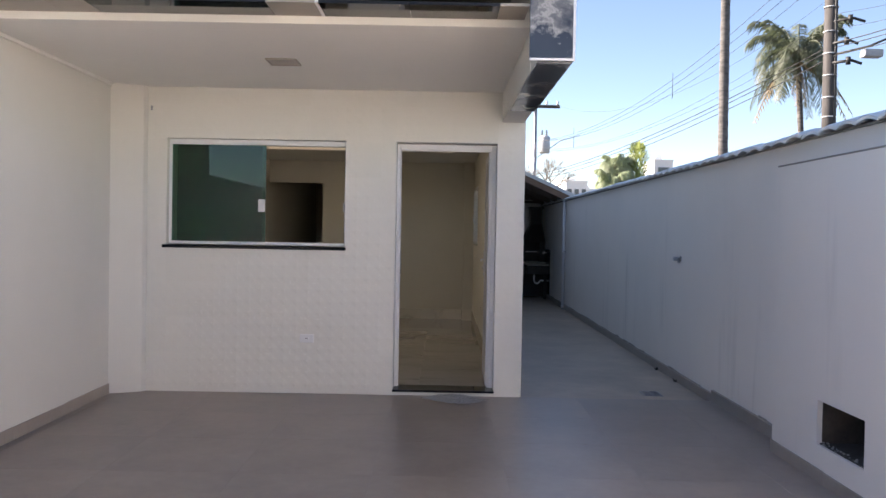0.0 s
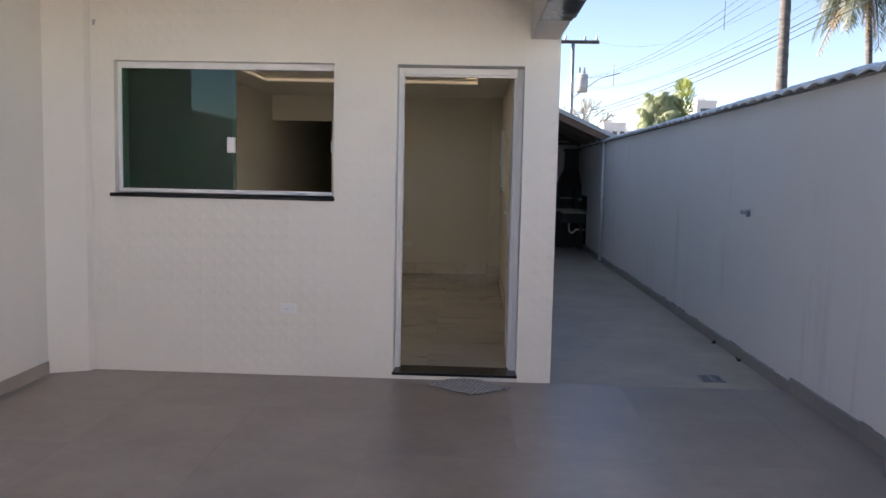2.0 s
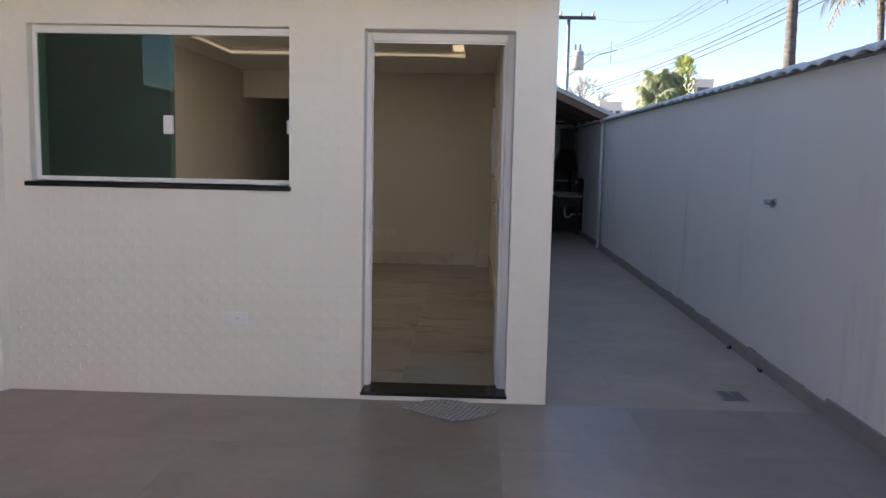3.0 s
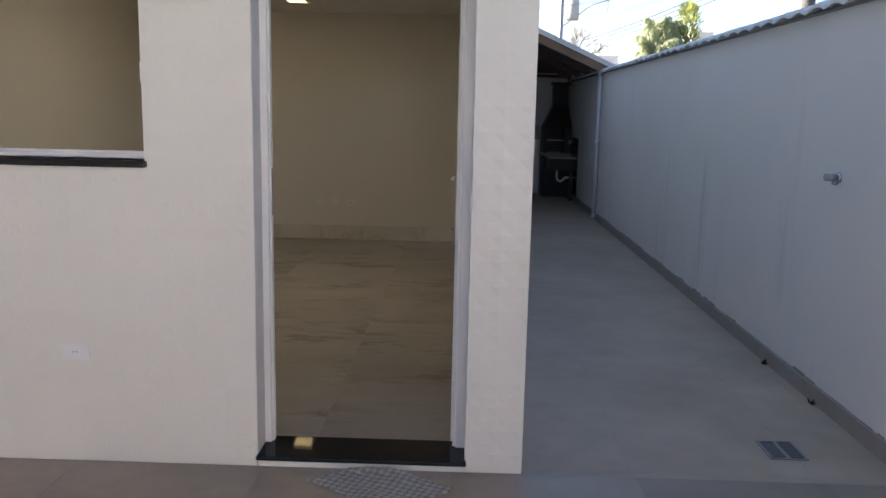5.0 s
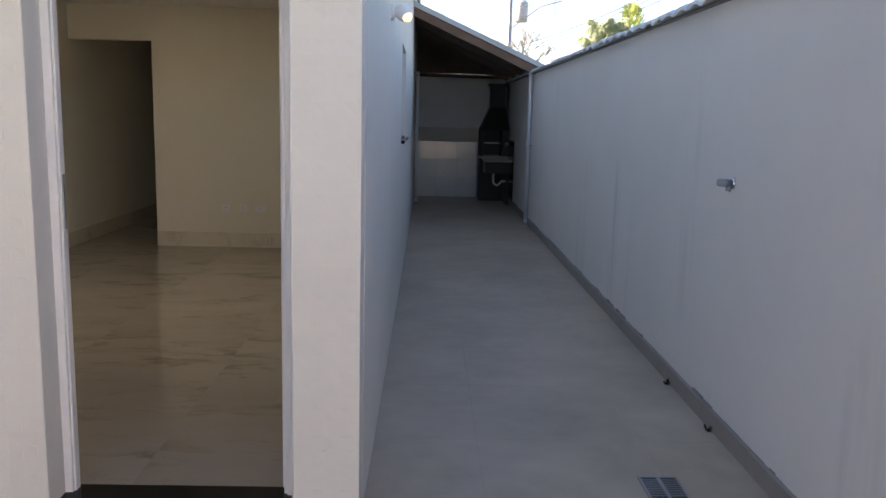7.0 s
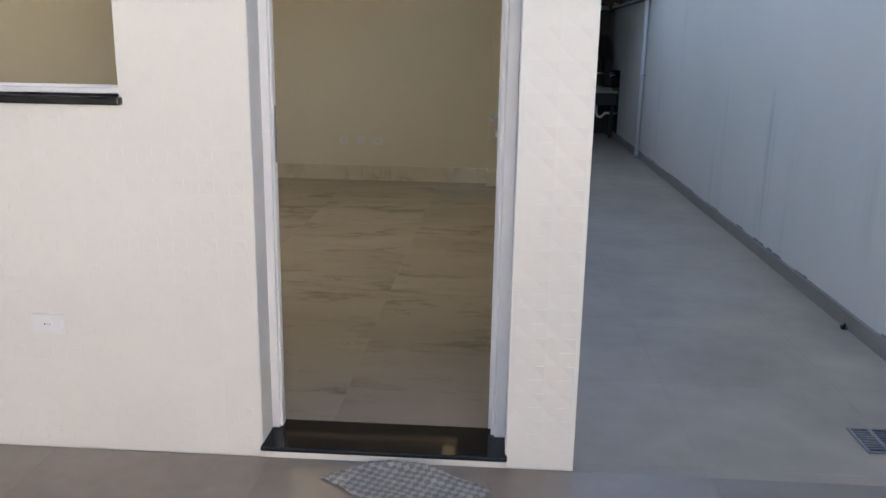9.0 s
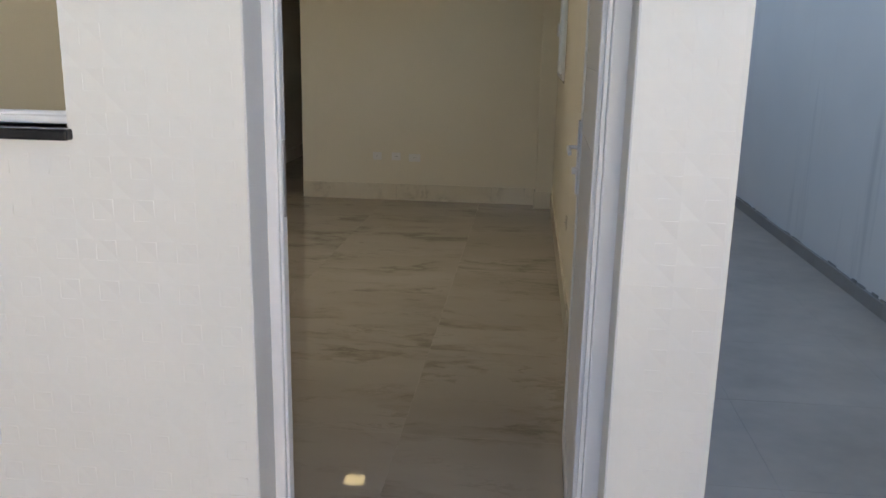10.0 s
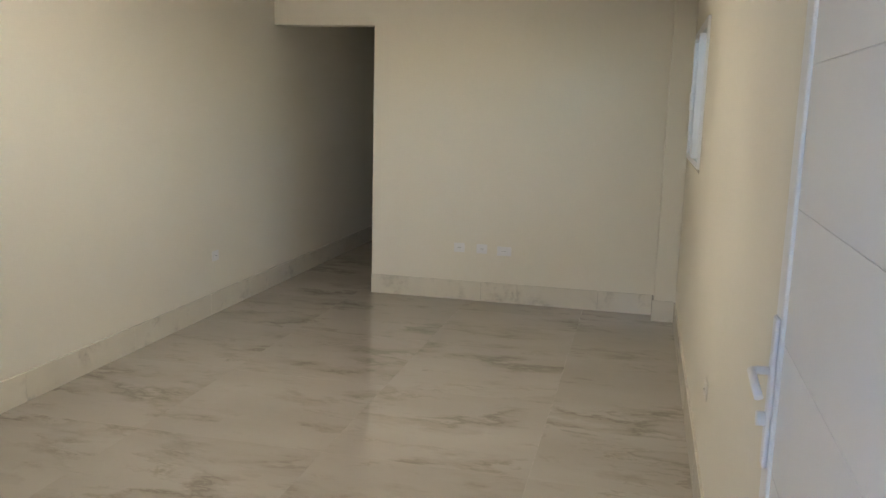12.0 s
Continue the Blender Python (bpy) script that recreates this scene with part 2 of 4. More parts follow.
# ---- mesh helpers ----
def box(bm, x0, x1, y0, y1, z0, z1, bevel=0.0, seg=1):
    vs = [bm.verts.new((x, y, z)) for z in (z0, z1) for y in (y0, y1) for x in (x0, x1)]
    fs = [bm.faces.new([vs[i] for i in q]) for q in ((0, 2, 3, 1), (4, 5, 7, 6), (0, 1, 5, 4), (2, 6, 7, 3), (0, 4, 6, 2), (1, 3, 7, 5))]
    if bevel:
        es = list({e for f in fs for e in f.edges})
        bmesh.ops.bevel(bm, geom=es, offset=bevel, segments=seg, profile=0.5, affect="EDGES")
    return bm


def boxes(*rows, bevel=0.0, seg=1):
    bm = bmesh.new()
    for r in rows:
        box(bm, *r, bevel=bevel, seg=seg)
    return bm


def tube(bm, pts, radius, sides=10, caps=True):
    """A round bar along the points; radius one number or one for each point."""
    pts = [Vector(p) for p in pts]
    rad = radius if isinstance(radius, (list, tuple)) else [radius] * len(pts)
    rings, up = [], None
    for i, p in enumerate(pts):
        d = (pts[min(i + 1, len(pts) - 1)] - pts[max(i - 1, 0)]).normalized()
        if up is None:
            up = d.orthogonal().normalized()
        a = (up - d * up.dot(d)).normalized()
        up = a
        b = d.cross(a)
        rings.append([bm.verts.new(p + (a * math.cos(k * math.tau / sides) + b * math.sin(k * math.tau / sides)) * rad[i]) for k in range(sides)])
    for r0, r1 in zip(rings, rings[1:]):
        for k in range(sides):
            f = bm.faces.new((r0[k], r0[(k + 1) % sides], r1[(k + 1) % sides], r1[k]))
            f.smooth = True
    if caps:
        bm.faces.new(rings[0][::-1])
        bm.faces.new(rings[-1])
    return bm


def prism(bm, outline, z0, z1):
    """A straight prism over a plan outline."""
    lo, hi = [bm.verts.new((x, y, z0)) for x, y in outline], [bm.verts.new((x, y, z1)) for x, y in outline]
    n = len(outline)
    for k in range(n):
        bm.faces.new((lo[k], lo[(k + 1) % n], hi[(k + 1) % n], hi[k]))
    bm.faces.new(lo[::-1])
    bm.faces.new(hi)
    return bm


def mesh_of(name, bm, mat):
    bmesh.ops.recalc_face_normals(bm, faces=bm.faces[:])
    me = bpy.data.meshes.new(name)
    bm.to_mesh(me)
    bm.free()
    me.materials.append(mat)
    return me


def part(name, bm, mat, parent=None, label=""):
    ob = new(name, mesh_of(name, bm, mat))
    if parent is not None:
        ob.parent = parent
    return tagged(ob, label)


def thing(name, at, label, category, group="", kind=""):
    ob = new(name)
    ob.empty_display_size = 0.1
    ob.location = at
    return tagged(ob, label, category, group, kind)


def under(name, bm, mat, parent, label=""):
    """A part given in world coordinates under a thing that stands at its own base."""
    bmesh.ops.translate(bm, verts=bm.verts[:], vec=-Vector(parent.location))
    return part(name, bm, mat, parent, label)


def structure(name, bm, mat, label):
    return tagged(part(name, bm, mat), label, kind="structure")


def piece(name, me, parent, at):
    ob = new(name, me)
    ob.parent = parent
    ob.location = at
    return ob


PIECES = {}


def slab_piece(name, mat, parent, x0, x1, y0, y1, z0, z1, bevel=0.0006):
    """A bevelled tile lying flat; alike sizes share one mesh."""
    key = (mat.name, round(x1 - x0, 3), round(y1 - y0, 3), round(z1 - z0, 3))
    if key not in PIECES:
        w, d, h = (x1 - x0) / 2, (y1 - y0) / 2, (z1 - z0) / 2
        PIECES[key] = mesh_of(name, box(bmesh.new(), -w, w, -d, d, -h, h, bevel), mat)
    return piece(name, PIECES[key], parent, ((x0 + x1) / 2, (y0 + y1) / 2, (z0 + z1) / 2))


AMBER = glowing("glowing_amber", (1.0, 0.62, 0.2), 0.5)
# sun on the garden fronds is put into this paler green
GARDEN_LEAF = mottled("sunlit_tone_palm_leaf", (0.28, 0.32, 0.19), (0.46, 0.51, 0.34), 0.5, coarse=1.5, fine=14, relief=0, shift=True)
LED_STRIP = glowing("lit_led_strip", (1.0, 0.80, 0.54), 0.08)
# brown brick, darkened in its colour for the deep shade of the niche
NICHE_DARK = mottled("shade_darkened_brick", (0.045, 0.036, 0.03), (0.10, 0.08, 0.065), 0.95, coarse=8, fine=60, relief=0.6, depth=0.006)
# strong emission for the added lamp that lifts the room's brightness
LAMP_FILL = glowing("added_fill_diffuser", (1.0, 0.91, 0.74), 14.0)
OFF_DIFFUSER = mottled("unlit_smoked_diffuser", (0.36, 0.31, 0.28), (0.44, 0.39, 0.36), 0.4, coarse=6, fine=120, relief=0)


def leafy(m, share=0.45, tint=(0.30, 0.38, 0.08)):
    """Lets part of the light through thin leaves."""
    nt = m.node_tree
    b, out = nt.nodes["Principled BSDF"], nt.nodes["Material Output"]
    t = nt.nodes.new("ShaderNodeBsdfTranslucent")
    t.inputs["Color"].default_value = (*tint, 1)
    mx = nt.nodes.new("ShaderNodeMixShader")
    mx.inputs[0].default_value = share
    nt.links.new(b.outputs[0], mx.inputs[1])
    nt.links.new(t.outputs[0], mx.inputs[2])
    nt.links.new(mx.outputs[0], out.inputs["Surface"])


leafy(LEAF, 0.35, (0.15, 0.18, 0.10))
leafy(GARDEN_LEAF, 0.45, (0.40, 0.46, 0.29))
leafy(BRIGHT_LEAF, 0.5, (0.46, 0.52, 0.20))
leafy(DRY_LEAF, 0.3, (0.40, 0.30, 0.18))


# ---- large structure ----
XL, XI, XR = -3.492, -0.21, 1.662      # porch wall face, room's right wall face, yard wall face
RL, HX = -3.412, -2.582               # room's left wall face, edge of the hallway opening
ZF, ZC, ZT = 0.05, 2.485, 2.555       # room floor, ceiling border and raised tray
PC = 2.611                            # porch ceiling
YT = 2.045                            # yard wall top
YE = 12.49                            # corridor end
YB = 5.804                            # room's back wall

structure("ground", boxes((-400, 400, -300, 600, -0.6, -0.14)), EARTH, "dry earth ground reaching to the horizon")

# porch and corridor floors, each a screed bed with porcelain tiles
porch = structure("floor_porch", boxes((-3.7, 2.0, -9.5, 0.0, -0.14, -0.0008)), FLOOR_GROUT, "greige porcelain tile floor of the porch")
alley = structure("floor_corridor", boxes((0.0, 2.0, 0.0, 13.0, -0.14, -0.0307)), FLOOR_GROUT, "greige porcelain tile floor of the side corridor")
room_floor = structure("floor_room", boxes((-3.8, -0.05, 0.10, 11.8, -0.14, 0.0492)), GROUT, "polished beige veined porcelain floor of the living room")

# front wall: core behind the relief tiles
DX0, DX1, DZ = -1.107, -0.233, 2.181
WX0, WX1, WZ0, WZ1 = -3.072, -1.536, 1.264, 2.178
front = structure("wall_front", boxes(
    (-3.74, WX0, 0.012, 0.20, -0.1, 3.0), (WX0, WX1, 0.012, 0.20, -0.1, WZ0), (WX0, WX1, 0.012, 0.20, WZ1, 3.0),
    (WX1, DX0, 0.012, 0.20, -0.1, 3.0), (DX0, DX1, 0.012, 0.20, DZ, 3.0), (DX0, DX1, 0.012, 0.20, -0.1, 0.022),
    (DX1, -0.002, 0.012, 0.20, -0.1, 3.0)), PLASTER, "white front wall clad in relief tiles")

# side wall along the corridor, with its window opening
SY0, SY1, SZ0, SZ1 = 4.20, 5.42, 1.25, 2.05
side = structure("wall_corridor", boxes(
    (XI, 0.0, 0.20, SY0, -0.1, 3.35), (XI, 0.0, SY0, SY1, -0.1, SZ0), (XI, 0.0, SY0, SY1, SZ1, 3.35),
    (XI, 0.0, SY1, 13.5, -0.1, 3.35)), PLASTER, "white plastered house wall along the corridor")
structure("roof_slab", boxes((-3.8, 0.05, 0.0, 13.6, 3.35, 3.47)), CONCRETE, "flat concrete roof slab of the house")

# living room shell
structure("wall_room_left", boxes((-3.74, RL, 0.20, 11.9, -0.1, 3.0)), ROOM_PAINT, "cream painted living room wall")
back = structure("wall_room_back", boxes((HX, XI, YB, YB + 0.15, -0.1, 3.0), (RL, HX, YB, YB + 0.15, 2.141, 3.0)), ROOM_PAINT, "cream painted back wall with a hallway opening")
structure("wall_room_right", boxes((XI - 0.012, XI, 0.20, SY0, ZF, 3.0), (XI - 0.012, XI, SY0, SY1, ZF, SZ0), (XI - 0.012, XI, SY0, SY1, SZ1, 3.0),
                                   (XI - 0.012, XI, SY1, YB, ZF, 3.0)), ROOM_PAINT, "cream painted plaster beside the entrance door")
structure("wall_room_front", boxes((RL, WX0, 0.20, 0.212, ZF, 3.0), (WX0, WX1, 0.20, 0.212, ZF, WZ0), (WX0, WX1, 0.20, 0.212, WZ1, 3.0),
                                   (WX1, DX0, 0.20, 0.212, ZF, 3.0), (DX0, DX1, 0.20, 0.212, DZ, 3.0), (DX1, XI - 0.012, 0.20, 0.212, ZF, 3.0)), ROOM_PAINT, "cream painted inner face of the front wall")
structure("wall_hall_right", boxes((HX, HX + 0.15, YB + 0.15, 10.6, -0.1, 3.0)), ROOM_PAINT, "cream painted hallway wall")
structure("wall_hall_end", boxes((RL, HX + 0.15, 10.6, 10.75, -0.1, 3.0)), ROOM_PAINT, "cream painted end wall of the dark hallway")
structure("column_room", boxes((-0.374, XI - 0.012, 5.632, YB, ZF, 3.0), bevel=0.004), ROOM_PAINT, "cream painted corner column")
# ceiling with a raised tray
TX0, TX1, TY0, TY1 = -3.08, -0.565, 0.75, 4.12
structure("ceiling_room", boxes((RL, TX0, 0.2, YB, ZC, ZT - 0.004), (TX1, XI, 0.2, YB, ZC, ZT - 0.004), (TX0, TX1, 0.2, TY0, ZC, ZT - 0.004), (TX0, TX1, TY1, YB, ZC, ZT - 0.004),
                                (RL, XI, 0.2, YB, ZT, ZT + 0.08)), CEILING, "white plasterboard ceiling with a raised tray")
structure("ceiling_hall", boxes((RL, HX, YB + 0.15, 10.6, 2.40, 2.50)), CEILING, "white hallway ceiling")
structure("slab_room", boxes((-3.74, 0.0, 0.0, 11.9, 2.9, 3.0)), CONCRETE, "concrete slab over the ground floor")

# porch: left wall, corner pilaster, ceiling, beam and stone fascia
PF = -2.559                           # fascia front
structure("wall_porch_left", boxes((-3.74, XL, -2.6, 0.0, -0.1, 3.3), (-3.74, XL, -9.5, -2.6, -0.1, 2.0)), PLASTER, "white plastered boundary wall of the porch")
structure("pilaster", prism(bmesh.new(), [(XL, 0.012), (XL, -0.16), (-3.255, -0.05), (-3.233, 0.012)], 0.0, PC), PLASTER, "white plastered slanted corner pilaster")
structure("ceiling_porch", boxes((-3.56, -0.201, -2.25, 0.0, PC, 2.70)), CEILING, "white plasterboard porch ceiling")
structure("ceiling_trim", boxes((XL, XL + 0.018, -2.25, -0.16, PC - 0.025, PC), bevel=0.004), CEILING, "thin plaster shadow trim of the porch ceiling")
structure("beam_porch", boxes((-0.201, -0.012, -2.25, 0.012, 2.358, 3.2), bevel=0.004), PLASTER, "white plastered porch beam")
structure("roof_porch", boxes((-3.74, 0.04, -2.38, 0.0, 3.2, 3.3)), CONCRETE, "concrete slab over the porch")

HY0, HY1, HZ0, HZ1 = -2.822, -2.281, 0.211, 0.471
# yard wall with a lower, thicker meter pier in front
structure("wall_yard", boxes((XR, XR + 0.15, -9.5, HY0, -0.14, YT), (XR, XR + 0.15, HY1, YE + 0.13, -0.14, YT), (XR, XR + 0.15, HY0, HY1, -0.14, HZ0), (XR, XR + 0.15, HY0, HY1, HZ1, YT)), YARD_WALL, "grey painted boundary wall with drip stains")
PX = 1.514
pier = structure("wall_pier", boxes((PX, XR, -9.4, HY0, -0.1, 1.877), (PX, XR, HY1, -1.633, -0.1, 1.877), (PX, XR, HY0, HY1, -0.1, HZ0), (PX, XR, HY0, HY1, HZ1, 1.877)),
                 YARD_WALL, "grey painted wall thickening with an empty box niche")
structure("ledge_pier", boxes((PX - 0.004, XR, -9.4, -1.626, 1.877, 1.888), bevel=0.004), MORTAR, "weathered mortar ledge on the wall pier")
# unseen wall, added to close the yard and bounce sun forward
structure("wall_street", boxes((-3.74, 1.8, -9.7, -9.5, -0.14, 2.1)), PLASTER, "plain white wall added unseen to close the street side")

# service shed at the corridor's end
structure("wall_shed_back", boxes((-0.3, 1.84, YE, YE + 0.13, -0.14, 2.12)), SHED_PAINT, "grey painted back wall of the shed")
structure("wall_shed_gable", prism(bmesh.new(), [(-0.3, YE + 0.02), (1.84, YE + 0.02), (1.84, YE + 0.11), (-0.3, YE + 0.11)], 2.12, 2.20), SHED_PAINT, "grey top course of the shed wall")
def gable():
    bm = bmesh.new()
    v = [bm.verts.new((x, y, z)) for y in (YE + 0.03, YE + 0.10) for x, z in ((-0.3, 2.205), (1.65, 2.205), (1.65, 2.21), (-0.02, 2.93), (-0.3, 2.97))]
    bm.faces.new(v[:5])
    bm.faces.new(v[5:][::-1])
    for k in range(5):
        bm.faces.new((v[k], v[(k + 1) % 5], v[5 + (k + 1) % 5], v[5 + k]))
    return bm


structure("wall_shed_upper", gable(), DARK_WOOD, "dark gable boarding under the shed roof")
structure("wall_shed_dado", boxes((1.65, XR, 11.0, YE - 0.01, -0.01, 1.06), bevel=0.002), BLACK_GRANITE, "black stone backsplash beside the sink")


# ---- things ----
def fascia():
    f = thing("stone_fascia", (-1.75, PF, 2.69), "dark veined stone fascia coloured with reflected sky blue round the porch roof", "fascia")
    f["kind"] = "structure"
    xs = [XL - 0.2, -2.72, -1.66, -0.86, -0.24]
    for a, b in zip(xs, xs[1:]):
        under("panel", boxes((a + 0.001, b - 0.001, PF, PF + 0.02, 2.70, 3.35), bevel=0.002), FASCIA_STONE, f)
    under("end_panel", boxes((-0.238, 0.010, PF - 0.004, PF + 0.02, 2.371, 3.35), bevel=0.003), FASCIA_STONE, f)
    under("edge_trim", boxes((-0.238, 0.010, PF - 0.008, PF + 0.012, 2.358, 2.371), (-0.003, 0.011, PF - 0.008, PF + 0.012, 2.371, 3.35)), ALUMINIUM, f, "thin pale metal edge trim")
    under("side_panel", boxes((-0.012, 0.006, PF + 0.02, -0.75, 2.358, 3.35), (-0.012, 0.004, -0.75, 0.05, 2.383, 3.35), bevel=0.002), FASCIA_STONE, f)
    under("soffit_panel", boxes((-0.195, -0.013, PF + 0.02, -0.75, 2.345, 2.357), bevel=0.002), FASCIA_STONE, f)
    for a, b, m in ((XL, -2.92, BEIGE_STONE), (-2.92, -2.70, BEIGE_STONE), (-2.70, -1.69, BLACK_GRANITE), (-1.69, -1.42, BEIGE_STONE), (-1.42, -1.40, ALUMINIUM), (-1.40, -0.9, BLACK_GRANITE), (-0.9, -0.40, BLACK_GRANITE), (-0.40, -0.240, BEIGE_STONE)):
        under("soffit_strip", boxes((a + 0.001, b - 0.001, PF + 0.02, -2.252, 2.655, 2.672), bevel=0.001), m, f)
    return f


fascia()


def panel_lamp(x, y, z, lit, label, size=0.11):
    l = thing("ceiling_lamp", (x, y, z), label, "ceiling lamp", "square ceiling lamps")
    under("frame", boxes((x - size, x + size, y - size, y - size + 0.012, z - 0.012, z), (x - size, x + size, y + size - 0.012, y + size, z - 0.012, z),
                         (x - size, x - size + 0.012, y - size + 0.012, y + size - 0.012, z - 0.012, z), (x + size - 0.012, x + size, y - size + 0.012, y + size - 0.012, z - 0.012, z), bevel=0.002), BEIGE_STONE if lit is OFF_DIFFUSER else ALUMINIUM, l)
    under("diffuser", boxes((x - size + 0.012, x + size - 0.012, y - size + 0.012, y + size - 0.012, z - 0.007, z)), lit, l, "square diffuser")
    return l


panel_lamp(-1.90, 4.84, ZC, LAMP_WARM, "lit square warm lamp in the ceiling border", 0.1)
# unseen lamp added in the tray to brighten the room's walls
panel_lamp(-1.85, 2.85, ZT, LAMP_FILL, "unseen square ceiling lamp added to brighten the room", 0.12)


def led_profile(x0, x1, y0, y1):
    l = thing("led_strip", ((x0 + x1) / 2, (y0 + y1) / 2, ZC + 0.01), "thin lit strip along the ceiling tray edge", "light strip", "ceiling light strips")
    under("profile", boxes((x0, x1, y0, y1, ZC + 0.006, ZC + 0.012)), ALUMINIUM, l)
    under("diffuser", boxes((x0, x1, y0, y1, ZC + 0.012, ZC + 0.038)), LED_STRIP, l, "lit strip diffuser")


led_profile(TX0 + 0.02, TX1, TY1 - 0.008, TY1 - 0.001)
led_profile(TX0 + 0.001, TX0 + 0.008, TY0, TY1 - 0.01)


# the lit band of ceiling is drawn as a glowing panel
def cove_glow_band(x0, x1, y0, y1, z):
    l = thing("cove_glow_band", ((x0 + x1) / 2, (y0 + y1) / 2, z), "glowing panel standing for the cove-lit band of the tray ceiling", "ceiling light")
    under("rim", boxes((x0, x0 + 0.006, y0, y1, z - 0.008, z), (x1 - 0.006, x1, y0, y1, z - 0.008, z), (x0 + 0.006, x1 - 0.006, y1 - 0.006, y1, z - 0.008, z), (x0 + 0.006, x1 - 0.006, y0, y0 + 0.006, z - 0.008, z)), ALUMINIUM, l)
    under("diffuser", boxes((x0 + 0.006, x1 - 0.006, y0 + 0.006, y1 - 0.006, z - 0.005, z)), COVE_GLOW, l, "glow of the cove-lit ceiling band")


cove_glow_band(-0.70, -0.575, 3.0, 4.08, ZT)
panel_lamp(-1.855, -1.162, PC, OFF_DIFFUSER, "unlit square smoked lamp in the porch ceiling")


def window_front():
    w = thing("window_1", (WX0, 0.07, WZ0), "white sliding window with green tinted glass, half open", "window", kind="structure")
    a, b, lo, hi = WX0 + 0.002, WX1 - 0.002, WZ0 + 0.004, WZ1 - 0.002
    under("window_frame", boxes((a, a + 0.022, 0.06, 0.13, lo, hi), (b - 0.012, b, 0.06, 0.13, lo, hi), (a + 0.022, b - 0.012, 0.06, 0.13, hi - 0.045, hi), (a + 0.022, b - 0.012, 0.06, 0.13, lo, lo + 0.020), bevel=0.003), ALUMINIUM, w)
    under("track", boxes((a + 0.022, b - 0.012, 0.072, 0.077, lo + 0.020, lo + 0.028), (a + 0.022, b - 0.012, 0.109, 0.114, lo + 0.020, lo + 0.028)), ALUMINIUM, w)
    under("window_sill", boxes((WX0 - 0.030, WX1 + 0.011, -0.025, 0.20, 1.237, WZ0), bevel=0.006, seg=2), BLACK_GRANITE, w, "black granite sill")
    g = under("pane", boxes((a + 0.020, -2.236, 0.078, 0.086, lo + 0.018, hi - 0.042)), GREEN_GLASS, w, "green tinted fixed glass")
    g.visible_shadow = False
    g2 = under("pane", boxes((a + 0.06, -2.27, 0.10, 0.108, lo + 0.018, hi - 0.042)), GREEN_GLASS, w, "green tinted sliding glass")
    g2.visible_shadow = False
    under("latch", boxes((-2.297, -2.237, 0.050, 0.078, 1.556, 1.666), bevel=0.008, seg=2), PLASTIC, w, "white glass latch")
    under("latch_strike", boxes((b - 0.03, b - 0.012, 0.07, 0.10, 1.57, 1.65), bevel=0.004), PLASTIC, w, "small white latch strike")
    return w


window_front()


def window_side():
    w = thing("window_2", (-0.1, SY0, SZ0), "white sliding window beside the corner column", "window", kind="structure")
    x0, x1 = -0.237, -0.13
    under("window_frame", boxes((x0, x1, SY0, SY0 + 0.03, SZ0, SZ1), (x0, x1, SY1 - 0.03, SY1, SZ0, SZ1), (x0, x1, SY0 + 0.03, SY1 - 0.03, SZ0, SZ0 + 0.035), (x0, x1, SY0 + 0.03, SY1 - 0.03, SZ1 - 0.05, SZ1), bevel=0.003), ALUMINIUM, w)
    under("pane", boxes((-0.175, -0.169, SY0 + 0.03, SY1 - 0.03, SZ0 + 0.035, SZ1 - 0.05)), CLEAR_GLASS, w).visible_shadow = False
    under("stile", boxes((-0.250, -0.18, 4.66, 4.72, SZ0 + 0.035, SZ1 - 0.05), bevel=0.003), ALUMINIUM, w)
    under("latch", boxes((-0.275, -0.250, 4.66, 4.73, 1.56, 1.66), bevel=0.007, seg=2), PLASTIC, w, "white window latch")
    under("window_sill", boxes((-0.15, 0.03, SY0 - 0.03, SY1 + 0.03, SZ0 - 0.028, SZ0), bevel=0.005), BLACK_GRANITE, w, "dark granite outer sill")
    under("inner_sill", boxes((-0.224, -0.13, SY0, SY1, SZ0 - 0.02, SZ0 - 0.001), bevel=0.001), BLACK_GRANITE, w, "dark granite inner sill")
    return w


window_side()


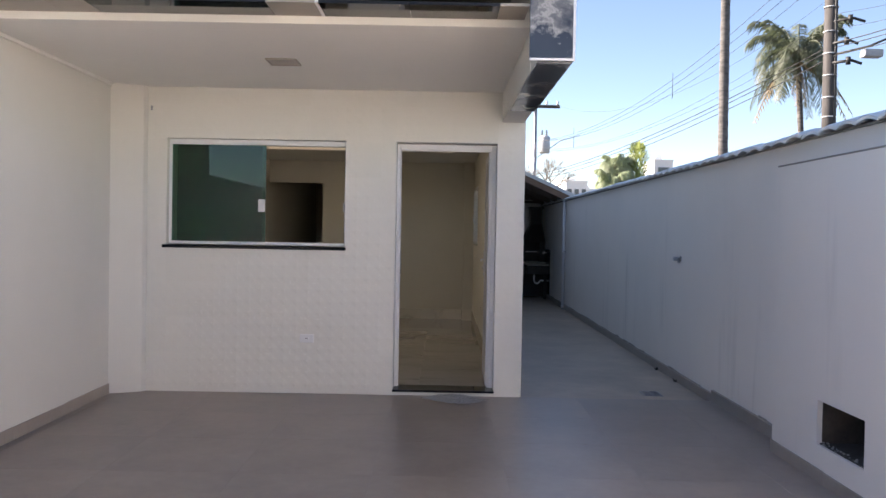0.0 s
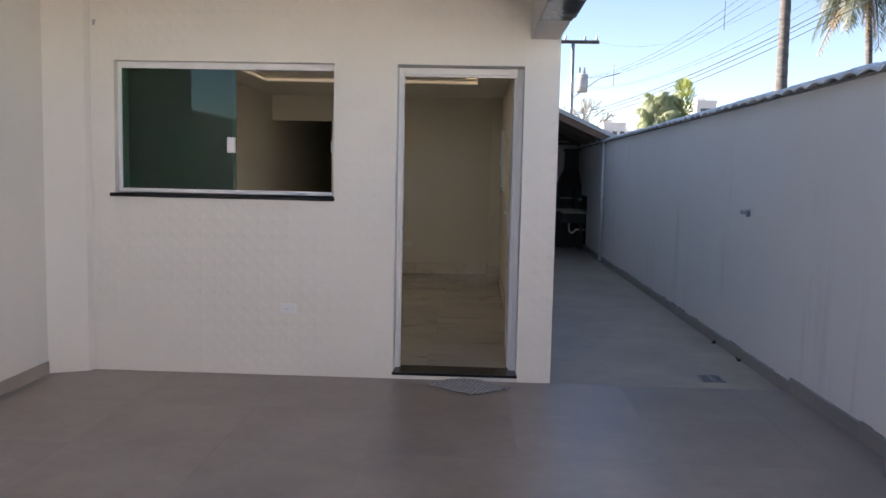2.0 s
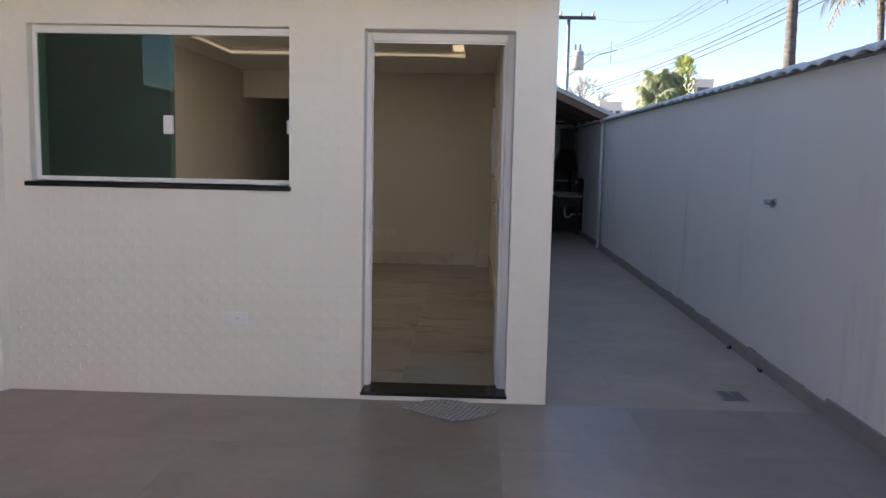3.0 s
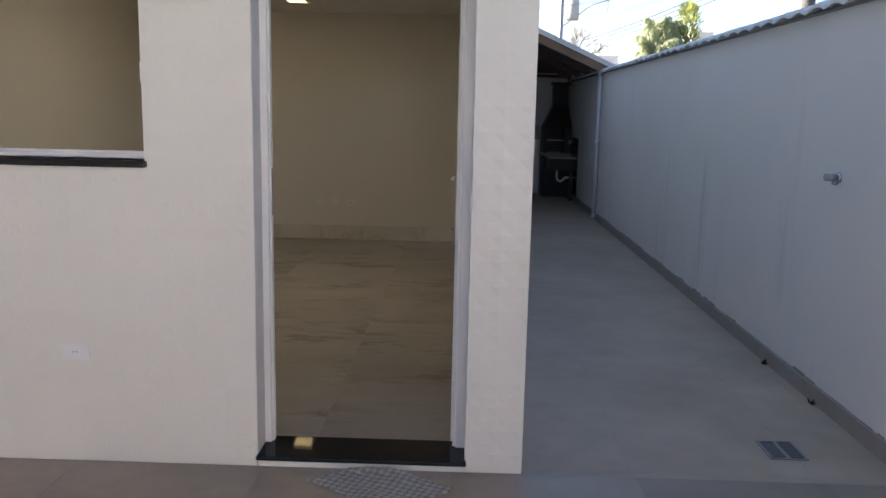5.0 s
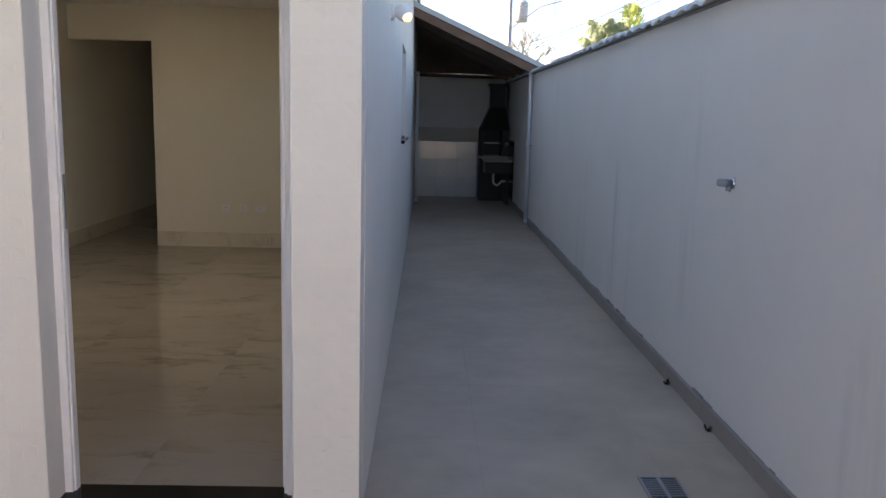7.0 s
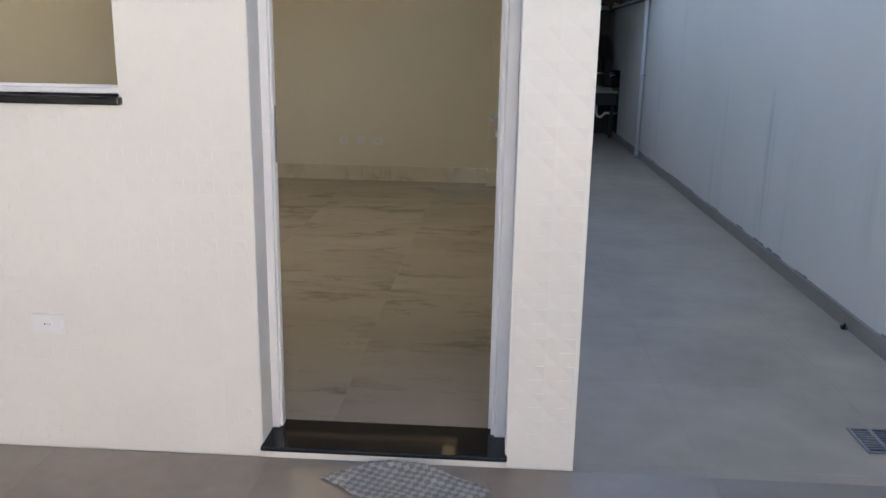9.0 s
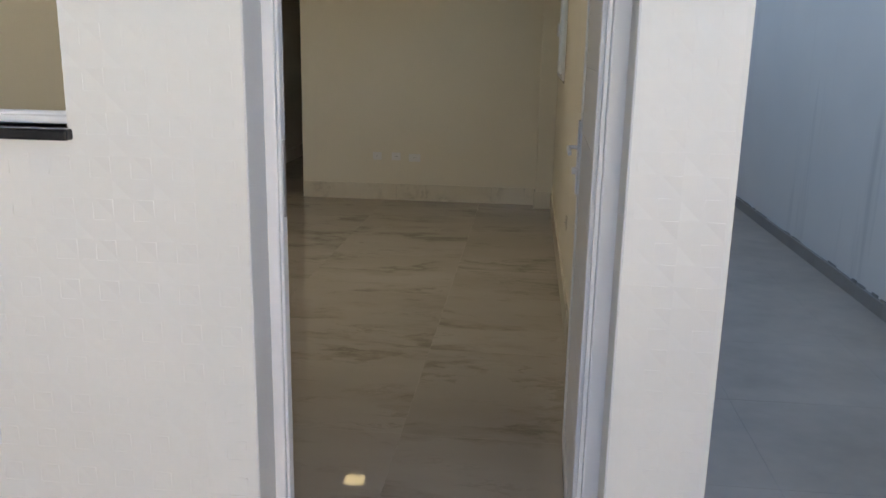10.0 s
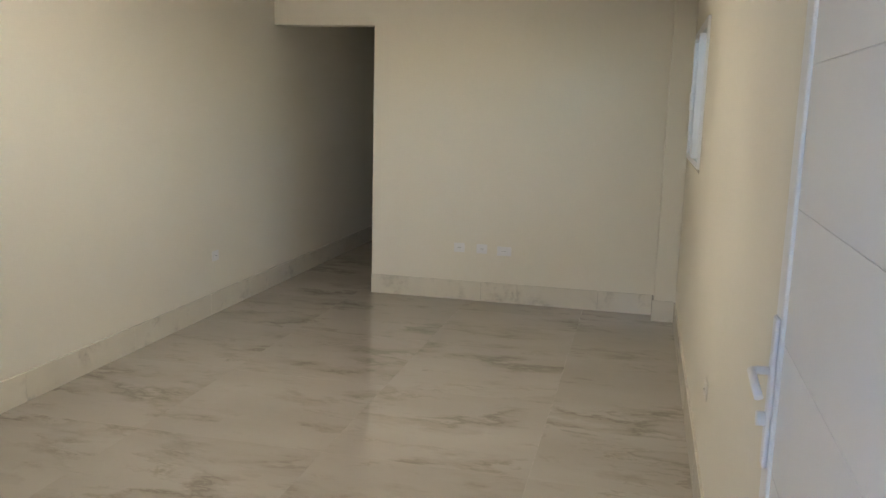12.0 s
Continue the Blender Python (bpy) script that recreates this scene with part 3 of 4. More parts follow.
def door():
    d = thing("door_1", (DX0, 0.09, 0.05), "white aluminium entrance door standing open into the room", "door", kind="structure")
    fy0, fy1 = 0.130, 0.19
    # grey rendered reveals
    under("reveal", boxes((DX0, DX0 + 0.006, 0.0, fy0, 0.05, DZ), bevel=0.002), REVEAL, d, "grey rendered reveal")
    under("reveal", boxes((DX1 - 0.006, DX1, 0.0, fy0, 0.05, DZ), bevel=0.002), REVEAL, d, "grey rendered reveal")
    under("reveal", boxes((DX0 + 0.006, DX1 - 0.006, 0.0, fy0, DZ - 0.006, DZ), bevel=0.002), REVEAL, d, "grey rendered reveal")
    fr = under("door_frame", boxes((DX0 + 0.002, DX0 + 0.034, fy0, fy1, 0.050, DZ - 0.008), (DX1 - 0.046, DX1 - 0.002, fy0, fy1, 0.050, DZ - 0.008),
                              (DX0 + 0.034, DX1 - 0.046, fy0, fy1, DZ - 0.055, DZ - 0.008), bevel=0.004, seg=2), ALUMINIUM, d, "white powder-coated door frame")
    under("door_stop", boxes((DX0 + 0.034, DX0 + 0.042, fy0 + 0.012, fy0 + 0.05, 0.052, DZ - 0.055), bevel=0.002), ALUMINIUM, d)
    under("door_stop", boxes((DX1 - 0.058, DX1 - 0.046, fy0 + 0.012, fy0 + 0.03, 0.052, DZ - 0.055), bevel=0.002), ALUMINIUM, d)
    under("door_stop", boxes((DX0 + 0.042, DX1 - 0.058, fy0 + 0.012, fy0 + 0.05, DZ - 0.067, DZ - 0.055), bevel=0.002), ALUMINIUM, d)
    under("strike_plate", boxes((DX0 + 0.042, DX0 + 0.046, fy0 + 0.020, fy0 + 0.036, 1.04, 1.235), bevel=0.001), STEEL, d, "dark steel strike plate")
    under("seal", boxes((DX1 - 0.050, DX1 - 0.047, fy0 + 0.031, fy0 + 0.036, 0.06, DZ - 0.06)), RUBBER, d, "black rubber seal")
    slab = boxes((DX0 - 0.002, DX1 + 0.002, -0.016, 0.20, 0.036, 0.054), bevel=0.005, seg=2)
    for v in slab.verts:
        v.co.z -= 0.0375 * (0.20 - v.co.y)
    under("door_sill", slab, BLACK_GRANITE, d, "polished black granite threshold")
    # leaf hinged on the corridor side, opened a little past square
    leaf = thing("leaf", (0, 0, 0), "", "")
    leaf.parent = d
    for k in ("label", "category"):
        if k in leaf:
            del leaf[k]
    hx, hy = DX1 - 0.033, fy1 - 0.02
    W, TH = 0.825, 0.035
    leaf.matrix_basis = Matrix.Translation((-d.location.x + hx, -d.location.y + hy, 0)) @ Matrix.Rotation(radians(-1.0), 4, "Z")

    def lp(name, bm, mat, label=""):
        return part(name, bm, mat, leaf, label)
    z0, z1 = 0.012, DZ - 0.115
    lp("stile", boxes((-TH, 0, W - 0.07, W, z0, z1), bevel=0.003), ALUMINIUM)
    lp("stile", boxes((-TH, 0, 0, 0.07, z0, z1), bevel=0.003), ALUMINIUM)
    lp("rail", boxes((-TH, 0, 0.07, W - 0.07, z0, z0 + 0.09), bevel=0.003), ALUMINIUM)
    lp("rail", boxes((-TH, 0, 0.07, W - 0.07, z1 - 0.07, z1), bevel=0.003), ALUMINIUM)
    lp("panel", boxes((-TH + 0.007, -0.007, 0.07, W - 0.07, z0 + 0.09, z1 - 0.07)), ALUMINIUM)
    n = 9
    for k in range(n):
        h = (z1 - z0 - 0.16) / n
        zb = z0 + 0.09 + k * h
        lp("slat", boxes((-TH + 0.005, -TH + 0.007, 0.072, W - 0.072, zb + 0.0006, zb + h - 0.0006), (-0.007, -0.005, 0.072, W - 0.072, zb + 0.0006, zb + h - 0.0006), bevel=0.0006), ALUMINIUM)
    hz = 1.10
    for sx, o in ((-TH, -1), (0, 1)):
        lp("handle_plate", boxes((min(sx, sx + o * 0.008), max(sx, sx + o * 0.008), W - 0.058, W - 0.026, hz - 0.16, hz + 0.09), bevel=0.003), PLASTIC, "white handle plate")
        bm = bmesh.new()
        tube(bm, [(sx, W - 0.042, hz), (sx + o * 0.026, W - 0.042, hz), (sx + o * 0.036, W - 0.05, hz), (sx + o * 0.038, W - 0.13, hz), (sx + o * 0.034, W - 0.145, hz - 0.012)], 0.007)
        lp("lever", bm, PLASTIC, "white lever handle")
        bm = bmesh.new()
        tube(bm, [(sx, W - 0.042, hz - 0.08), (sx + o * 0.022, W - 0.042, hz - 0.08)], 0.012)
        lp("lock_cylinder", bm, PLASTIC)
    for z in (0.35, 1.08, 1.80):
        bm = boxes((-0.008, 0.02, -0.016, 0.006, z - 0.06, z + 0.06), bevel=0.004)
        h = lp("hinge", bm, ALUMINIUM, "white screwed hinge")
        bm = bmesh.new()
        for k in (-0.04, 0, 0.04):
            tube(bm, [(-0.004, -0.016, z + k), (-0.004, -0.0185, z + k)], 0.004, 8)
        part("screw", bm, STEEL, h)
    return d


door()


# relief tiles on the front wall
def relief_mesh(x0, x1, z0, z1):
    """Folded-paper relief: eight-pointed stars of alternately tilted triangles."""
    bm = bmesh.new()
    c = 0.0508

    def cuts(a, b, o):
        k = math.ceil((a + 0.004 - o) / c)
        out = [a]
        while o + k * c < b - 0.004:
            out.append(o + k * c)
            k += 1
        return out + [b]
    xs, zs = cuts(x0, x1, -1.234), cuts(z0, z1, 0.033)
    ki = lambda x: round((x + 1.234) / c)
    kj = lambda z: round((z - 0.033) / c)
    bm.faces.new([bm.verts.new((x, 0.0030, z)) for x, z in ((x0, z0), (x1, z0), (x1, z1), (x0, z1))])
    rim = [e for e in bm.edges if e.is_boundary]
    r = bmesh.ops.extrude_edge_only(bm, edges=rim)
    for w in r["geom"]:
        if isinstance(w, bmesh.types.BMVert):
            w.co.y = 0.012
    for xa, xb in zip(xs, xs[1:]):
        for za, zb in zip(zs, zs[1:]):
            if xb - xa < 0.9 * c or zb - za < 0.9 * c:
                continue
            # one wedge to a cell, turning round each star's centre
            i, j = ki(xa), kj(za)
            cx, mx = (xa, xb) if i % 2 == 0 else (xb, xa)
            cz, mz = (za, zb) if j % 2 == 0 else (zb, za)
            tip = (mx, cz) if (i + j) % 2 == 0 else (cx, mz)
            mid = Vector(((cx + mx + tip[0]) / 3, (cz + mz + tip[1]) / 3))
            pts = [mid + (Vector(p) - mid) * 0.93 for p in ((cx, cz), tip, (mx, mz))]
            lo = [bm.verts.new((p.x, 0.0032, p.y)) for p in pts]
            top = bm.verts.new((pts[1].x, 0.0005, pts[1].y))
            bm.faces.new((lo[0], lo[2], top))
            bm.faces.new((lo[0], lo[1], top))
            bm.faces.new((lo[1], lo[2], top))
    return bm


holes = [(DX0, DX1, 0.0, DZ), (WX0, WX1, WZ0 - 0.027, WZ1)]
gap = 0.00004
xcuts = sorted({-3.233, 0.0, *[-1.234 + 0.61 * k for k in range(-3, 3) if -3.23 < -1.234 + 0.61 * k < 0]})
zcuts = [0.0] + [0.033 + 0.305 * k for k in range(1, 9)] + [PC]
for xa, xb in zip(xcuts, xcuts[1:]):
    for za, zb in zip(zcuts, zcuts[1:]):
        rects = [(xa, xb, za, zb)]
        for hx0, hx1, hz0, hz1 in holes:
            out = []
            for a, b, c, d in rects:
                if hx0 >= b or hx1 <= a or hz0 >= d or hz1 <= c:
                    out.append((a, b, c, d))
                    continue
                if a < hx0: out.append((a, hx0, c, d))
                if b > hx1: out.append((hx1, b, c, d))
                l, r = max(a, hx0), min(b, hx1)
                if c < hz0: out.append((l, r, c, hz0))
                if d > hz1: out.append((l, r, hz1, d))
            rects = out
        for a, b, c, d in rects:
            if b - a > 0.004 and d - c > 0.004:
                part("tile", relief_mesh(a + gap, b - gap, c + gap, d - gap), FACADE_TILE, front)
part("tile", boxes((DX0 + 0.01, DX1 - 0.01, -0.002, 0.012, 0.0, 0.0285)), FACADE_TILE, front)


# floor tiles
def lay(parent, mat, xs, ys, z0, z1, name="tile", gap=0.0007, bevel=0.0006):
    for a, b in zip(xs, xs[1:]):
        for c, d in zip(ys, ys[1:]):
            slab_piece(name, mat, parent, a + gap, b - gap, c + gap, d - gap, z0, z1, bevel)


def steps(lo, hi, origin, size):
    k = math.ceil((lo - origin) / size + 1e-6)
    out = [lo]
    while origin + k * size < hi - 1e-4:
        out.append(origin + k * size)
        k += 1
    return out + [hi]


# darker tone laid under the porch, lighter and warmer tone along the corridor
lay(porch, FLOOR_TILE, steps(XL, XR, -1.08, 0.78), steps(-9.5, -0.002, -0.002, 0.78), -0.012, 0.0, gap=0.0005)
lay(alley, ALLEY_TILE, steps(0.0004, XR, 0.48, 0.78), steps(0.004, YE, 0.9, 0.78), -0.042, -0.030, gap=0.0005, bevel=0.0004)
lay(room_floor, ROOM_MARBLE, steps(RL, XI - 0.012, -0.887, 0.90), steps(0.20, 10.6, 0.98, 0.90), 0.038, 0.05, gap=0.0003, bevel=0.0003)


# skirtings, one tile after another
def skirting(name, label, mat, x0, x1, y0, y1, z, h, size, along, top=None):
    s = structure(name, boxes((x0 + 0.002, x1 - 0.002, y0 + 0.002, y1 - 0.002, z, z + h - 0.006)), MORTAR, label)
    lo, hi = (x0, x1) if along == "x" else (y0, y1)
    rnd = random.Random(len(name) + int(abs(lo) * 10))
    for a, b in zip(steps(lo, hi, lo, size), steps(lo, hi, lo, size)[1:]):
        dz = rnd.uniform(-0.002, 0.003)
        if along == "x":
            slab_piece("tile", mat, s, a + 0.001, b - 0.001, y0, y1, z, z + round(h + dz, 3))
        else:
            slab_piece("tile", mat, s, x0, x1, a + 0.001, b - 0.001, z, z + round(h + dz, 3))
    return s


skirting("baseboard_yard", "greige tile skirting along the yard wall", SKIRT_TILE, XR - 0.022, XR, 0.0, YE, -0.03, 0.09, 0.6, "y")
skirting("baseboard_yard_front", "greige tile skirting along the yard wall", SKIRT_TILE, XR - 0.022, XR, -1.633, -0.002, 0.0, 0.09, 0.6, "y")
skirting("baseboard_pier", "greige tile skirting along the wall pier", SKIRT_TILE, PX - 0.012, PX, -9.4, -1.633, 0.0, 0.075, 0.78, "y")
skirting("baseboard_porch", "greige tile skirting along the porch wall", SKIRT_TILE, XL, XL + 0.012, -9.5, -0.165, 0.0, 0.085, 0.78, "y")
skirting("baseboard_room_back", "veined marble skirting of the back wall", SKIRT_MARBLE, HX, -0.374, YB - 0.012, YB, ZF, 0.15, 0.9, "x")
skirting("baseboard_room_left", "veined marble skirting of the left wall", SKIRT_MARBLE, RL, RL + 0.012, 0.212, 10.6, ZF, 0.15, 0.9, "y")
skirting("baseboard_room_right", "veined marble skirting of the right wall", SKIRT_MARBLE, XI - 0.024, XI - 0.012, 0.212, 5.618, ZF, 0.15, 0.9, "y")
skirting("baseboard_column", "veined marble skirting round the column", SKIRT_MARBLE, -0.386, XI - 0.024, 5.618, 5.630, ZF, 0.15, 0.9, "x")
skirting("baseboard_column_side", "veined marble skirting round the column", SKIRT_MARBLE, -0.386, -0.375, 5.632, YB - 0.014, ZF, 0.15, 0.9, "y")


# ---- porch and corridor things ----
def outlet(at, normal, label, mat=PLASTIC, half=0.06):
    """A wall socket plate with its round well and slots; normal: the way it faces."""
    o = thing("wall_socket", at, label, "socket", "wall sockets")
    rot = {"-y": 0, "+x": math.pi / 2, "-x": -math.pi / 2}[normal]
    o.rotation_euler = (0, 0, rot)
    part("plate", boxes((-half, half, -0.008, 0, -0.036, 0.036), bevel=0.003, seg=2), mat, o)
    bm = bmesh.new()
    tube(bm, [(0, -0.0075, 0), (0, -0.0105, 0)], 0.02, 16)
    m = part("insert", bm, mat, o)
    # small black discs paint the shade of the contact holes
    bm = bmesh.new()
    for k in (-0.009, 0, 0.009):
        tube(bm, [(k, -0.0104, 0.001 if k == 0 else 0), (k, -0.0112, 0)], 0.0026, 8)
    part("hole_shade", bm, VOID, m)
    return o


outlet((-1.85, 0.001, 0.475), "-y", "white plastic socket plate low on the front wall")
outlet((-1.686, YB, 0.463), "-y", "pale plastic socket on the cream back wall", PLASTIC, 0.042)
outlet((-1.51, YB, 0.455), "-y", "pale plastic socket on the cream back wall", PLASTIC, 0.055)
outlet((-1.865, YB, 0.463), "-y", "pale plastic socket on the cream back wall", PLASTIC, 0.042)
outlet((RL, 4.797, 0.462), "+x", "pale plastic socket on the cream side wall", PLASTIC, 0.042)
outlet((XI - 0.012, 2.75, 0.52), "-x", "cream plastic socket beside the entrance door", CREAM_PLASTIC, 0.042)


def faucet():
    f = thing("wall_tap", (XR, 1.068, 1.186), "stubby grey plastic garden tap on the yard wall", "tap")
    bm = bmesh.new()
    tube(bm, [(0, 0, 0), (-0.006, 0, 0), (-0.012, 0, 0)], [0.03, 0.03, 0.022], 18)
    part("flange", bm, CHROME, f, "bright metal flange")
    bm = bmesh.new()
    tube(bm, [(-0.010, 0, 0), (-0.024, 0, 0), (-0.025, 0, 0), (-0.038, 0, 0)], [0.016, 0.016, 0.02, 0.02], 16)
    part("valve", bm, STEEL, f)
    bm = bmesh.new()
    tube(bm, [(-0.036, 0, 0), (-0.039, 0, 0), (-0.072, 0, 0.002), (-0.076, 0, 0.002)], [0.016, 0.019, 0.018, 0.013], 16)
    part("knob", bm, GREY_PLASTIC, f, "grey plastic turning knob")
    bm = bmesh.new()
    tube(bm, [(-0.02, 0, -0.008), (-0.022, 0, -0.03), (-0.023, 0, -0.038)], [0.012, 0.012, 0.014], 12)
    part("nozzle", bm, STEEL, f)
    return f


faucet()


def drain():
    x0, x1, y0, y1 = 1.140, 1.310, 0.295, 0.505
    d = thing("floor_drain", (x0, y0, -0.03), "rectangular metal drain grate set in the corridor floor", "drain")
    # no real well: a flat black plate paints the shade below the slats
    under("pit_shade", boxes((x0 + 0.006, x1 - 0.006, y0 + 0.006, y1 - 0.006, -0.0295, -0.0280)), VOID, d, "black plate standing for the shaded well under the grate")
    under("rim", boxes((x0, x1, y0, y0 + 0.012, -0.0290, -0.0230), (x0, x1, y1 - 0.012, y1, -0.0290, -0.0230), (x0, x0 + 0.012, y0 + 0.012, y1 - 0.012, -0.0290, -0.0230),
                       (x1 - 0.012, x1, y0 + 0.012, y1 - 0.012, -0.0290, -0.0230), bevel=0.001), STEEL, d)
    under("middle_bar", boxes(((x0 + x1) / 2 - 0.008, (x0 + x1) / 2 + 0.008, y0 + 0.012, y1 - 0.012, -0.0285, -0.0230), bevel=0.001), STEEL, d)
    n = 8
    for k in range(n):
        y = y0 + 0.012 + (y1 - y0 - 0.024) * (k + 1) / (n + 1)
        under("slat", boxes((x0 + 0.012, (x0 + x1) / 2 - 0.008, y - 0.004, y + 0.004, -0.0280, -0.0235), ((x0 + x1) / 2 + 0.008, x1 - 0.012, y - 0.004, y + 0.004, -0.0280, -0.0235)), STEEL, d)
    return d


drain()


def rag():
    """A waffle-woven cleaning cloth lying spread in front of the threshold."""
    bm = bmesh.new()
    nx, ny = 130, 84
    cell, turn = 0.021, radians(24)
    weave = lambda x, y: ((x * math.cos(turn) + y * math.sin(turn)) / cell, (y * math.cos(turn) - x * math.sin(turn)) / cell)
    flat = [[None] * (nx + 1) for j in range(ny + 1)]
    for j in range(ny + 1):
        for i in range(nx + 1):
            u, v = i / nx, j / ny
            top = -0.132 + 0.120 * min(1, u / 0.30) ** 0.8 * min(1, (1 - u) / 0.38) ** 0.9 - 0.03 * u * u
            low = -0.140 - 0.245 * min(1, u / 0.54) ** 1.1 * min(1, (1 - u) / 0.46) ** 0.85 - 0.03 * u * u
            ragged = 0.016 * noise.noise((u * 22, v * 3, 0.7)) + 0.012 * noise.noise((u * 6, v * 6, 3.1))
            x = -0.86 + 0.57 * u + 0.012 * noise.noise((v * 14, u * 2, 1.3))
            y = top + (low - top) * v + ragged * (0.35 if v < 0.1 else 1)
            p, q = weave(x, y)
            puff = 0.0030 * math.sin(p * math.pi) * math.sin(q * math.pi)
            fold = 0.020 * max(0, noise.noise((u * 3.0 + 1, v * 2.6, 5.0))) + 0.016 * math.exp(-((v - 0.06) / 0.07) ** 2) * max(0, math.sin((u - 0.2) * 5.5)) * (u < 0.75)
            flat[j][i] = bm.verts.new((x, min(y, -0.006), 0.0075 + puff + fold))
    for j in range(ny):
        for i in range(nx):
            f = bm.faces.new((flat[j][i], flat[j + 1][i], flat[j + 1][i + 1], flat[j][i + 1]))
            f.smooth = True
            c = f.calc_center_median()
            p, q = weave(c.x, c.y)
            f.material_index = (math.floor(p) + math.floor(q)) % 2
    r = bmesh.ops.extrude_face_region(bm, geom=bm.faces[:])
    for w in r["geom"]:
        if isinstance(w, bmesh.types.BMVert):
            w.co.z -= 0.0035
    ob = part("cleaning_rag", bm, RAG)
    ob.data.materials.append(RAG_LIGHT)
    return tagged(ob, "flat grey checked waffle-weave cleaning rag on the floor", "rag")


rag()


def cable_stub():
    """A short bent end of grey cable left sticking out of the front wall."""
    bm = tube(bmesh.new(), [(0, 0.004, 0), (0, -0.014, 0.001), (0.003, -0.021, -0.008), (0.004, -0.022, -0.034)], 0.008, 10)
    ob = part("cable_stub", bm, GREY_PLASTIC)
    ob.location = (-3.20, 0.0, 2.44)
    tagged(ob, "short grey cable stub bent out of the front wall", "cable")


cable_stub()


def globe_lamp():
    x, y, z = GLOBE
    l = thing("wall_globe_lamp", (0.0, y, z), "small white globe lamp on the corridor wall", "wall lamp")
    bm = bmesh.new()
    tube(bm, [(0, 0, 0), (0.02, 0, 0)], 0.045, 18)
    part("base", bm, PLASTIC, l)
    bm = bmesh.new()
    tube(bm, [(0.02, 0, 0), (0.035, 0, 0)], 0.028, 14)
    part("neck", bm, PLASTIC, l)
    bm = bmesh.new()
    bmesh.ops.create_uvsphere(bm, u_segments=20, v_segments=12, radius=0.05)
    for f in bm.faces:
        f.smooth = True
    bmesh.ops.translate(bm, verts=bm.verts[:], vec=(0.072, 0, 0))
    g = part("globe", bm, PLASTIC, l, "frosted white globe")
    # small emissive amber ball, set low and poking through the globe
    bm = bmesh.new()
    bmesh.ops.create_uvsphere(bm, u_segments=12, v_segments=8, radius=0.03)
    bmesh.ops.translate(bm, verts=bm.verts[:], vec=(0.090, -0.02, -0.024))
    part("amber_ball", bm, AMBER, g, "small amber ball set low in the globe")


GLOBE = (0.09, 2.08, 2.042)
globe_lamp()


def downpipe(x, y, top, side, label):
    p = thing("downpipe", (x, y, -0.03), label, "downpipe", "rain downpipes")
    bm = bmesh.new()
    tube(bm, [(0, 0, 0.02), (0, 0, top)], 0.027, 12)
    part("pipe", bm, PVC, p)
    for z in (0.05, top * 0.52, top - 0.05):
        bm = bmesh.new()
        tube(bm, [(0, 0, z - 0.03), (0, 0, z + 0.03)], 0.033, 12)
        c = part("coupling", bm, PVC, p)
        if z > 0.1:
            part("clamp", boxes((min(0, side * 0.04), max(0, side * 0.04), -0.035, 0.035, z - 0.008, z + 0.008)), STEEL, c, "metal wall clamp")
    bm = bmesh.new()
    tube(bm, [(0, 0, 0.06), (0, 0, 0.02), (0, -0.02, 0.004), (0, -0.05, 0.002)], 0.028, 12)
    part("shoe", bm, GREY_PLASTIC, p)
    return p


downpipe(1.622, 8.73, 2.12, 1, "white plastic rain downpipe against the yard wall")
downpipe(0.035, 11.3, 2.2, -1, "white plastic rain downpipe against the house wall")


# clay cap tiles along the yard wall
def cap_tiles():
    n = 9
    pitch = 0.235
    bm = bmesh.new()
    rows = []
    for s in range(n + 1):
        u = s / n
        y = (u - 0.5) * (pitch + 0.03)
        z = 0.028 * math.sin(math.pi * u) ** 0.8
        rows.append((y, z))
    def ring(x, lift, sc):
        top = [bm.verts.new((x, y * sc, z * sc + lift + 0.013)) for y, z in rows]
        low = [bm.verts.new((x, y * sc * 0.93, max(0, z * sc - 0.004) + lift)) for y, z in rows]
        return top, low
    rings = [ring(-0.065, -0.012, 0.96), ring(-0.04, 0.0, 1.0), ring(0.075, 0.035, 0.97), ring(0.19, 0.0, 1.0), ring(0.215, -0.012, 0.96)]
    for (t0, l0), (t1, l1) in zip(rings, rings[1:]):
        for k in range(n):
            for a, b in ((t0, t1), (l1, l0)):
                f = bm.faces.new((a[k], a[k + 1], b[k + 1], b[k]))
                f.smooth = True
        bm.faces.new((t0[0], t1[0], l1[0], l0[0]))
        bm.faces.new((t0[-1], l0[-1], l1[-1], t1[-1]))
    for t, l in (rings[0], rings[-1]):
        for k in range(n):
            bm.faces.new((t[k], l[k], l[k + 1], t[k + 1]))
    me = mesh_of("cap_tile", bm, CAP_GLAZE)
    w = structure("wall_cap", boxes((XR - 0.015, XR + 0.165, -9.5, YE + 0.13, YT, YT + 0.013)), MORTAR, "mortar bed with curved white clay cap tiles")
    rnd = random.Random(4)
    y = -9.4
    while y < 12.1:
        o = piece("cap_tile", me, w, (XR + rnd.uniform(-0.006, 0.006), y, YT + 0.013 + rnd.uniform(-0.004, 0.005)))
        o.rotation_euler = (rnd.uniform(-0.05, 0.02), rnd.uniform(-0.02, 0.02), rnd.uniform(-0.03, 0.03))
        y += pitch
    w2 = structure("wall_cap_left", boxes((-3.755, -3.525, -9.5, -2.6, 2.0, 2.013)), MORTAR, "mortar bed with curved white clay cap tiles")
    y = -9.4
    while y < -2.7:
        piece("cap_tile", me, w2, (-3.715, y, 2.013))
        y += pitch


cap_tiles()


